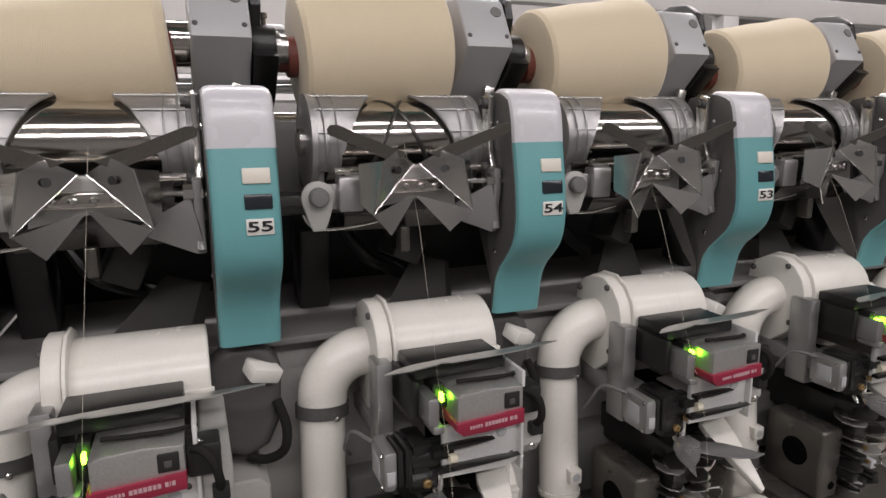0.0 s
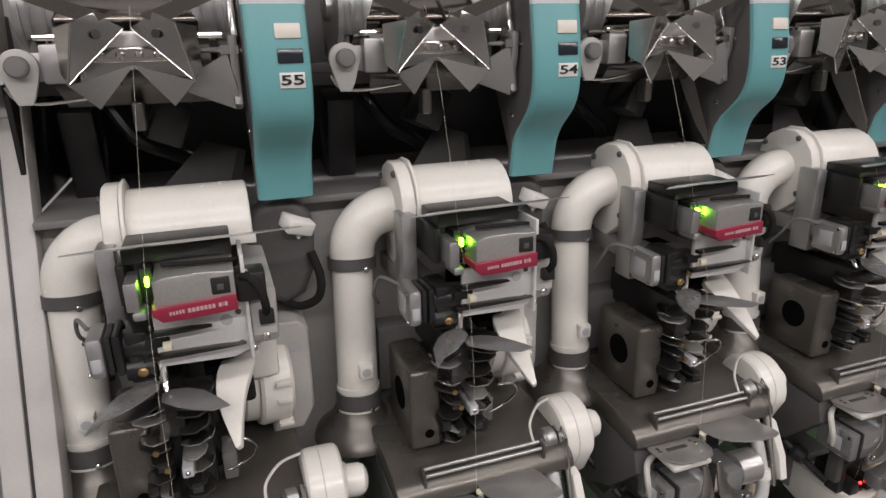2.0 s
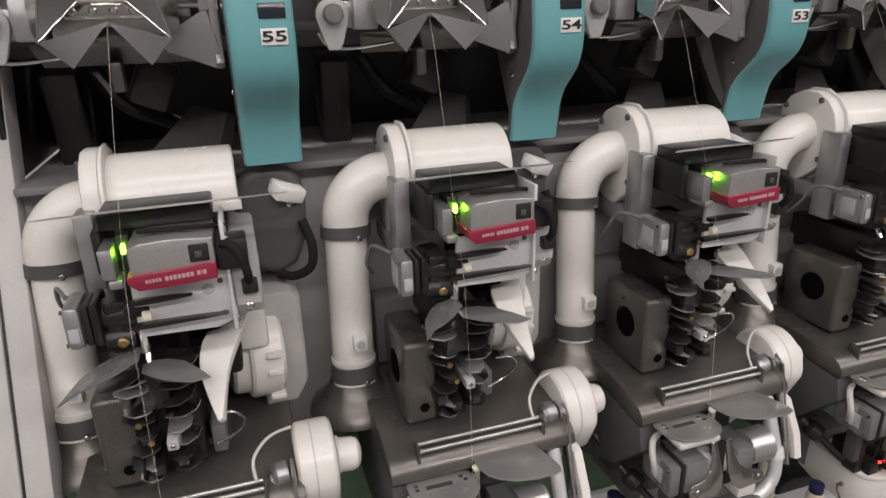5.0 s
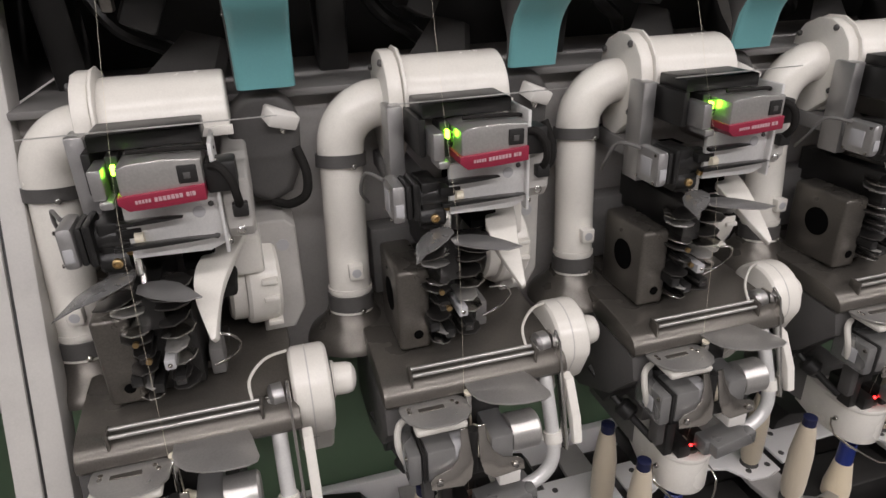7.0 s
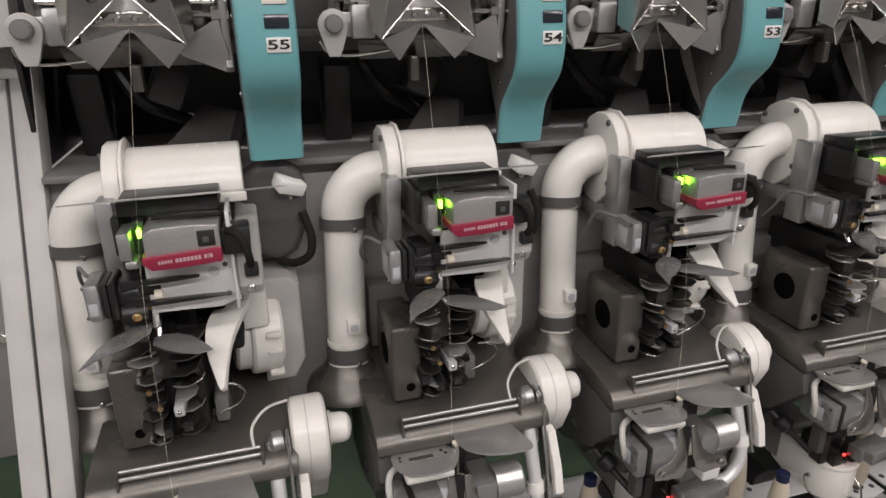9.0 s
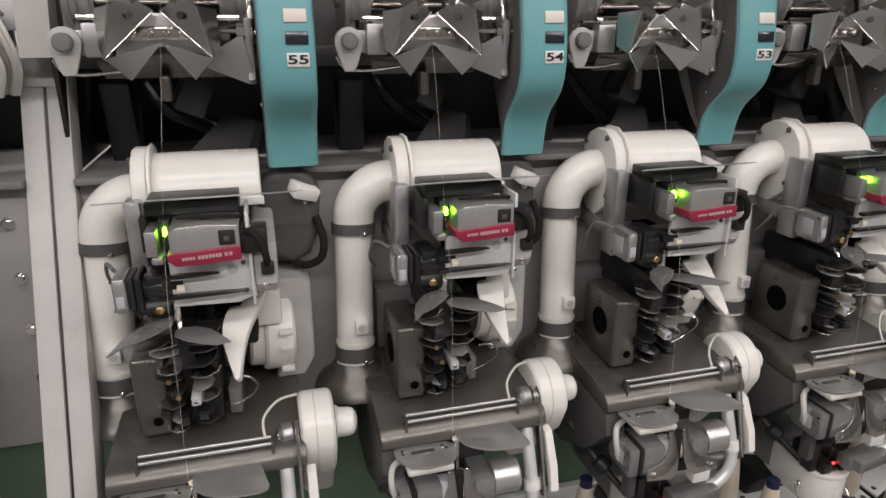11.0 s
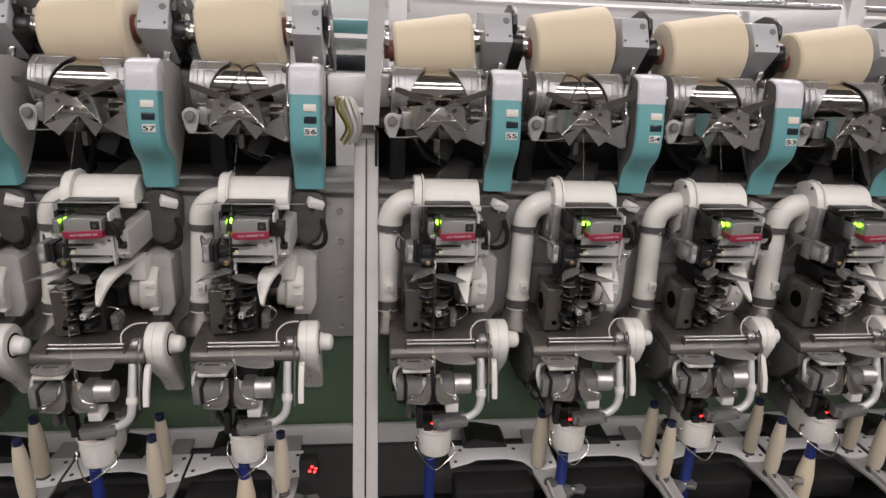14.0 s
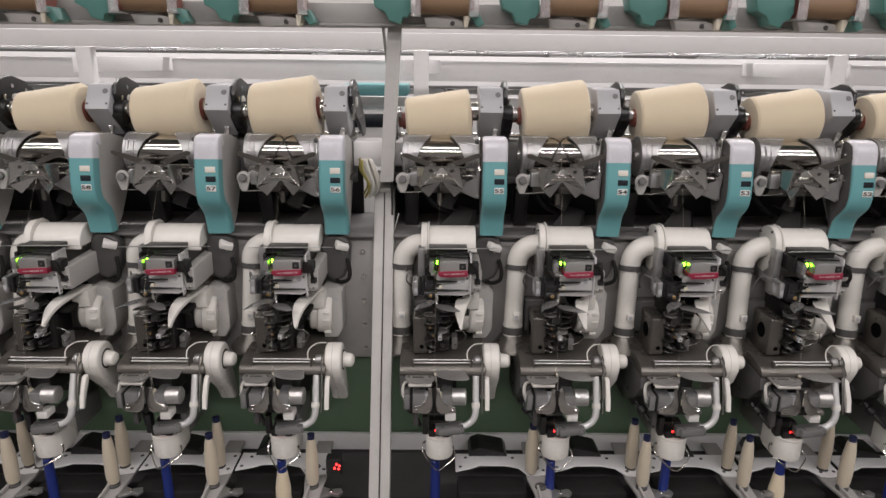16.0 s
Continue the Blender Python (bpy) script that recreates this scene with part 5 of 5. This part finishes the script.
for n in UNITS:
    if n == HOME:
        continue
    for ob in MADE:
        base = BASES[ob.name]
        c = copy_thing(ob, pose(unit_x(n) + base.x, base.y, LABEL_Z + base.z))
        BASES[c.name] = base
        if ob is MADE[0]:
            PANELS[n] = c
        if ob.name.startswith("winding_drum") and n != 56:
            for groove in [o for o in c.children_recursive if o.name.startswith("spiral_groove")]:
                bpy.data.objects.remove(groove)


# --- number labels
def digits(text, size):
    cu = bpy.data.curves.new("digits", "FONT")
    cu.body, cu.size, cu.align_x, cu.align_y, cu.extrude, cu.offset = text, size, "CENTER", "CENTER", 0.0002, 0.00028
    ob = bpy.data.objects.new("digits", cu)
    scene.collection.objects.link(ob)
    dg = bpy.context.evaluated_depsgraph_get()
    me = bpy.data.meshes.new_from_object(ob.evaluated_get(dg))
    bpy.data.objects.remove(ob)
    me.transform(pose(0, 0, 0, 90, 0, 0) @ Matrix.Diagonal((1.80, 1, 1, 1)))
    me.materials.clear()
    me.materials.append(INK)
    return me


for n, panel in PANELS.items():
    b = B()
    bx(b, -0.0128, 0.0128, -0.0016, 0.002, -0.0078, 0.0078, 0.0008)
    lab = part("number_label", b, LABELWHITE, panel, "white label with black digits")
    d = new("unit_number", digits(str(n), 0.0138))
    d.parent = lab
    d.location = Vector((0.0, -0.0021, 0.0)) - BASES[panel.name]


# --- yarn packages, each with its own fullness
FULL = {60: 0.080, 59: 0.086, 58: 0.076, 57: 0.083, 56: 0.089, 55: 0.074, 54: 0.087, 53: 0.085, 52: 0.079, 51: 0.082, 50: 0.075, 49: 0.084, 48: 0.08}
for n in UNITS:
    r = FULL[n]
    rl = r - 0.012
    x0, x1 = -0.248, -0.070
    za, zb = DZ + math.sqrt((DR + rl) ** 2 - 0.066 ** 2), DZ + math.sqrt((DR + r) ** 2 - 0.066 ** 2)
    t = thing("yarn_package", "cream cotton yarn cone wound on a paper tube" if n != 55 else "smaller cream cotton yarn cone on a paper tube", "yarn cone", (-0.16, 0.196, 0.115), "yarn packages on the cradles", unit_x(n))
    axis = Vector((x1 - x0, 0.0, zb - za))
    ln = axis.length
    b = B()
    prof = [(0.0, 0.030), (0.0, rl - 0.012), (0.002, rl - 0.004), (0.007, rl)]
    prof += [(0.007 + (ln - 0.016) * i / 8, rl + (r - rl) * i / 8 + 0.0007 * math.sin(i * 1.7 + n)) for i in range(1, 9)]
    prof += [(ln - 0.004, r - 0.003), (ln + 0.001, r - 0.010), (ln + 0.003, r * 0.6), (ln - 0.001, 0.034)]
    lathe(b, prof, (x0, 0.196, za), axis, 56)
    part("yarn_winding", b, YARN, t, "smooth cream yarn winding")
    b = B()
    lathe(b, [(-0.022, 0.0175), (-0.012, 0.0180), (-0.011, 0.0240), (-0.002, 0.0245), (ln + 0.001, 0.0300), (ln + 0.005, 0.0305), (ln + 0.006, 0.026)], (x0, 0.196, za), axis, 32)
    part("paper_tube", b, REDRIM, t, "red-brown tube end")

# --- standing bobbins and the bobbin being unwound
TRAYS = [0.699 + 0.282 * k for k in range(-2, 6)] + [-0.4996 - 0.275 * k for k in range(5)]
TRAY_DROP = 0.040
TRAY_MADE = []


def tray_thing(name, label, category, base, group):
    ob = thing(name, label, category, base, group, TRAYS[2])
    ob.location.z -= TRAY_DROP
    TRAY_MADE.append(ob)
    return ob


tray_arm()
tray_plate()
for x in TRAYS:
    if x != TRAYS[2]:
        for ob in TRAY_MADE:
            base = BASES[ob.name]
            copy_thing(ob, pose(x + base.x, base.y, LABEL_Z + base.z - TRAY_DROP))


def standing_bobbin(tx, x, y, r=0.019, lean=0.0):
    t = thing("yarn_bobbin", "full cream yarn bobbin standing on a peg", "bobbin", (x, y, -0.772), "standing yarn bobbins", tx)
    t.location.z -= TRAY_DROP
    b = B()
    lathe(b, [(0, r * 0.78), (0.012, r * 0.95), (0.03, r), (0.085, r * 0.98), (0.125, r * 0.74), (0.140, r * 0.60)], (x, y, -0.766), (lean, 0, 1), 24)
    part("yarn_winding", b, BOBYARN, t)
    b = B()
    lathe(b, [(0, r * 0.50), (0.160, r * 0.56), (0.161, r * 0.45)], (x, y, -0.772), (lean, 0, 1), 18)
    part("tube", b, NAVY, t, "navy tube tip")


rnd = random.Random(11)
for tx in TRAYS:
    if tx == TRAYS[0]:
        standing_bobbin(tx, -0.020, -0.05)
        continue
    standing_bobbin(tx, 0.0, -0.105, 0.0178 + rnd.uniform(-0.0008, 0.0008), rnd.uniform(-0.015, 0.015))
    if tx != TRAYS[8]:
        standing_bobbin(tx, -0.008, -0.022, 0.0176 + rnd.uniform(-0.0008, 0.0008), rnd.uniform(-0.015, 0.015))
for n in UNITS:
    t = thing("unwinding_bobbin", "blue bobbin tube under the cup", "bobbin", (-0.160, -0.100, -0.97), "bobbins being unwound", unit_x(n))
    b = B()
    lathe(b, [(0, 0.0150), (0.235, 0.0122), (0.237, 0.0105), (0.20, 0.0098)], (-0.160, -0.100, -0.97), (0, 0, 1), 22)
    part("tube", b, BLUE, t, "glossy blue tube")
    top = -0.772 if n in (56, 52, 60) else -0.90
    b = B()
    lathe(b, [(0, 0.02), (0.02, 0.022), (top + 0.965 - 0.05, 0.021), (top + 0.965, 0.0135)], (-0.160, -0.100, -0.965), (0, 0, 1), 24)
    part("yarn_winding", b, YARN, t)
    b = B()
    lathe(b, [(-0.03, 0.03), (0, 0.03), (0.004, 0.02)], (-0.160, -0.100, -0.972), (0, 0, 1), 20)
    part("peg_base", b, DGREY, t)

# ---------------------------------------------------------------- section column
LEANY = 0.435


def col_y(z):
    return 0.0474 + LEANY * (z - 1.0)


t = new("section_column")
t.location = (-0.30, col_y(0.0), 0.0)
tagged(t, "grey aluminium section column with a dark centre groove", "column", "", "")
BASES[t.name] = Vector((0, 0, 0))


def leaning_box(x0, x1, d0, d1, z0, z1, bev=0.002):
    """A bar that leans with the column; d is its depth behind the column's face."""
    b = B()
    v = []
    for z in (z0, z1):
        for x, d in ((x0, d0), (x1, d0), (x1, d1), (x0, d1)):
            v.append(b.verts.new((x + 0.30, col_y(z) + d - col_y(0.0), z)))
    for f in ((0, 1, 2, 3), (7, 6, 5, 4), (0, 4, 5, 1), (1, 5, 6, 2), (2, 6, 7, 3), (3, 7, 4, 0)):
        b.faces.new([v[i] for i in f])
    bmesh.ops.recalc_face_normals(b, faces=b.faces[:])
    if bev:
        bmesh.ops.bevel(b, geom=b.edges[:], offset=bev, segments=2, affect="EDGES", profile=0.5)
    return b


part("column_half", leaning_box(-0.3380, -0.3115, 0.0, 0.045, 0.0, 1.275), LGREY, t)
part("column_half", leaning_box(-0.3080, -0.2820, 0.0, 0.045, 0.0, 1.275), LGREY, t)
part("groove_strip", leaning_box(-0.3115, -0.3080, 0.004, 0.044, 0.0, 1.275, 0), BLACK, t, "dark groove")
part("cap_bracket", leaning_box(-0.3400, -0.2920, -0.004, 0.06, 1.262, 1.312, 0.004), LGREY, t)
b = B()
for (xa, ya, za), (xb, yb, zb) in ((((-0.300), 0.135, 1.30), (-0.273, 0.185, 1.78)),):
    v = []
    for x, y, z in ((xa, ya, za), (xb, yb, zb)):
        for dx, dy in ((-0.018, -0.018), (0.018, -0.018), (0.018, 0.018), (-0.018, 0.018)):
            v.append(b.verts.new((x + dx + 0.30, y + dy - col_y(0.0), z)))
    for f in ((0, 1, 2, 3), (7, 6, 5, 4), (0, 4, 5, 1), (1, 5, 6, 2), (2, 6, 7, 3), (3, 7, 4, 0)):
        b.faces.new([v[i] for i in f])
part("upper_post", b, LGREY, t)
b = B()
bx(b, -0.012, -0.004, 0.19 - col_y(0), 0.21 - col_y(0), 1.60, 1.78, 0.001, turn=(0, -6, 0))
part("stay_bar", b, STEEL, t)
for x in (-0.372, -0.240):
    for z in (0.795, 0.87, 0.945, 1.02, 1.095):
        t = new("frame_bolt")
        t.location = (x, 0.128, z)
        tagged(t, "steel hexagon bolt with washer on the frame plate", "bolt", "bolts on the frame plate")
        BASES[t.name] = Vector((0, 0, 0))
        b = B()
        lathe(b, [(0, 0.0085), (0.0015, 0.0085), (0.0016, 0.007)], (0, 0, 0), (0, -1, 0), 18)
        part("washer", b, STEEL, t)
        b = B()
        cy(b, (0, -0.0015, 0), (0, -0.008, 0), 0.0058, n=6)
        part("bolt_head", b, STEEL, t)

# bundle of white cables behind the column
t = thing("cable_bundle", "bundle of white and olive cables behind the column", "cables", (-0.345, 0.15, -0.03), "")
rnd = random.Random(3)
for i in range(18):
    b = B()
    o = rnd.uniform(-0.018, 0.016)
    q = rnd.uniform(-0.04, 0.02)
    tb(b, [(-0.352 + o, 0.16 + q, -0.045), (-0.338 + o, 0.14 + q, -0.01), (-0.350 + o * 1.4, 0.13 + q, 0.03), (-0.358 + o, 0.15 + q, 0.055), (-0.365 + o, 0.19, 0.05)], 0.0032, 8)
    part("cable", b, CABLEOLIVE if i in (3, 7, 12) else CABLEWHITE, t)

# white suction hose box between the sections
b = B()
bx(b, -0.40, -0.255, 0.20, 0.30, Z + 0.03, Z + 0.10, 0.004)
solid("junction_box", b, RAILWHITE, "white sheet metal junction box between the sections", "box")

# ---------------------------------------------------------------- creel above the units
b = B()
bx(b, XL, XR, 0.135, 0.16, Z + 0.414, Z + 0.464, 0.003)
bx(b, XL, XR, 0.13, 0.24, Z + 0.407, Z + 0.414, 0.001)
solid("creel_beam", b, FRAMEGREY, "grey steel creel beam above the packages", "beam", "structure")


def creel_holder(x, first=[]):
    if first:
        o = copy_thing(first[0], pose(x, 0.10, Z + 0.416))
        return o
    t = new("tube_holder")
    t.location = (x, 0.10, Z + 0.416)
    tagged(t, "teal plastic holder with a brown paper tube", "tube holder", "tube holders on the creel")
    BASES[t.name] = Vector((0, 0, 0))
    b = B()
    cy(b, (-0.062, -0.01, 0.050), (0.062, -0.01, 0.050), 0.030, 0.034, 28)
    part("paper_tube", b, BROWN, t, "brown paper tube")
    for s in (-1, 1):
        b = B()
        bx(b, s * 0.072 - 0.012, s * 0.072 + 0.012, -0.050, 0.02, 0.012, 0.016, 0.001)
        bx(b, s * 0.072 - 0.012, s * 0.072 + 0.012, -0.052, -0.048, 0.012, 0.070, 0.001)
        part("clear_guard", b, CLEAR, t, "clear plastic guard")
        b = B()
        lathe(b, [(-0.006, 0.031), (0.006, 0.031)], (s * 0.067, -0.01, 0.050), (1, 0, 0), 24)
        part("red_ring", b, REDRIM, t)
    b = B()
    pr(b, [(-0.085, 0.075), (-0.082, 0.030), (-0.092, 0.012), (-0.105, 0.010), (-0.112, -0.006), (-0.140, 0.002), (-0.150, 0.022), (-0.175, 0.034), (-0.185, 0.075)], "y", -0.03, 0.03, 0.003)
    part("holder_arm", b, HOLDER, t, "teal plastic arm")
    b = B()
    pr(b, [(0.06, 0.03), (0.085, 0.025), (0.10, -0.004), (0.085, -0.012), (0.07, 0.005)], "y", -0.03, 0.03, 0.003)
    part("holder_arm", b, HOLDER, t)
    b = B()
    pr(b, [(-0.055, 0.012), (0.0, 0.018), (0.045, 0.006), (0.06, -0.012), (-0.045, -0.012)], "y", 0.0, 0.03, 0.003)
    part("cam_plate", b, LGREY, t)
    b = B()
    pr(b, [(0.048, 0.016), (0.066, 0.016), (0.058, -0.012), (0.050, -0.012)], "y", -0.02, 0.03, 0.002)
    part("ivory_clip", b, IVORY, t)
    b = B()
    screw(b, (0.02, 0.0, -0.002), (0, -1, 0), 0.006, 0.005)
    part("screw", b, DGREY, t)
    first.append(t)
    return t


for n in UNITS:
    creel_holder(unit_x(n) - 0.145)

# ---------------------------------------------------------------- white rails behind
b = B()
bx(b, -3.2, 3.2, 0.70, 0.74, Z + 0.357, Z + 0.414, 0.004)
solid("guard_rail", b, RAILWHITE, "white painted steel rail behind the machine", "rail", "structure")
b = B()
bx(b, -3.2, 3.2, 1.30, 1.34, Z + 0.235, Z + 0.322, 0.004)
solid("guard_rail", b, RAILWHITE, "white painted steel rail behind the machine", "rail", "structure")
b = B()
bx(b, -3.2, 3.2, 1.30, 1.36, Z + 0.01, Z + 0.165, 0.004)
solid("duct", b, RAILWHITE, "white sheet metal duct behind the machine", "duct", "structure")
for za, zb in ((0.206, 0.218), (0.342, 0.350)):
    b = B()
    bx(b, -3.2, 3.2, 1.24, 1.26, Z + za, Z + zb, 0.001)
    solid("rail_strip", b, MGREY, "thin grey steel strip between the rails", "rail", "structure")
b = B()
bx(b, -3.2, 3.2, 2.2, 2.3, Z + 0.03, Z + 0.37, 0.004)
solid("far_duct", b, RAILWHITE, "white sheet metal duct farther back", "duct", "structure")
b = B()
cy(b, (-3.2, 1.27, Z + 0.195), (3.2, 1.27, Z + 0.195), 0.014, n=14)
cy(b, (-3.2, 1.27, Z + 0.355), (3.2, 1.27, Z + 0.355), 0.012, n=14)
solid("steel_rail", b, GALV, "round galvanised steel rails behind the machine", "rail", "structure")
for x in (-1.39, -0.22, 1.25, 2.5, -2.6):
    t = new("rail_post")
    t.location = (x, 0.70, 0)
    tagged(t, "white steel rail post with a diagonal brace", "post", "posts of the white rail")
    BASES[t.name] = Vector((0, 0, 0))
    b = B()
    bx(b, -0.026, 0.026, -0.004, 0.036, 0.0, Z + 0.356, 0.003)
    part("post", b, RAILWHITE, t)
    b = B()
    s = 1 if x < 0 else -1
    bx(b, -0.003, 0.003, 0.036, 0.60, Z + 0.270, Z + 0.325, 0.001, turn=(0, 0, -14 * s))
    part("brace", b, RAILWHITE, t)
for x in (0.40, -0.62, 1.02):
    b = B()
    bx(b, x - 0.004, x + 0.004, 0.74, 1.31, Z + 0.340, Z + 0.348, 0.001, turn=(0, 0, 20))
    solid("rail_strut", b, GALV, "thin steel strut between the rails", "strut", "structure")

# far machine part with a teal hood and dark window
t = new("far_machine_head")
t.location = (-0.42, 1.0, 0)
tagged(t, "teal and white machine head with a dark window", "machine")
BASES[t.name] = Vector((0, 0, 0))
b = B()
bx(b, -0.14, 0.16, 0, 0.25, 0.0, Z + 0.13, 0.006)
part("cabinet", b, RAILWHITE, t)
b = B()
bx(b, -0.12, 0.14, -0.012, 0.2, Z + 0.185, Z + 0.23, 0.006)
bx(b, -0.12, -0.10, 0.0, 0.2, Z + 0.125, Z + 0.19, 0.002)
part("hood", b, TEAL, t, "teal hood")
b = B()
bx(b, -0.10, 0.10, -0.006, 0.004, Z + 0.06, Z + 0.115, 0.004)
part("window", b, DISPLAY, t, "dark window")

# red warning lamp on its bracket over the trays beside the column
t = new("warning_lamp")
t.location = (-0.431, -0.104, 0.549)
tagged(t, "red warning lamp in a dark bracket on the tray plate", "lamp")
BASES[t.name] = Vector((0, 0, 0))
b = B()
bx(b, -0.030, 0.014, -0.004, 0.030, -0.030, 0.020, 0.004)
part("bracket", b, BLACK, t)
for dx, dz in ((0.0, 0.006), (0.008, 0.001), (-0.006, -0.006), (0.005, -0.008)):
    b = B()
    lathe(b, [(0, 0.0032), (0.002, 0.0028), (0.003, 0.001)], (dx, -0.004, dz), (0, -1, 0.2), 12)
    part("red_light", b, LEDRED, t, "lit red light")
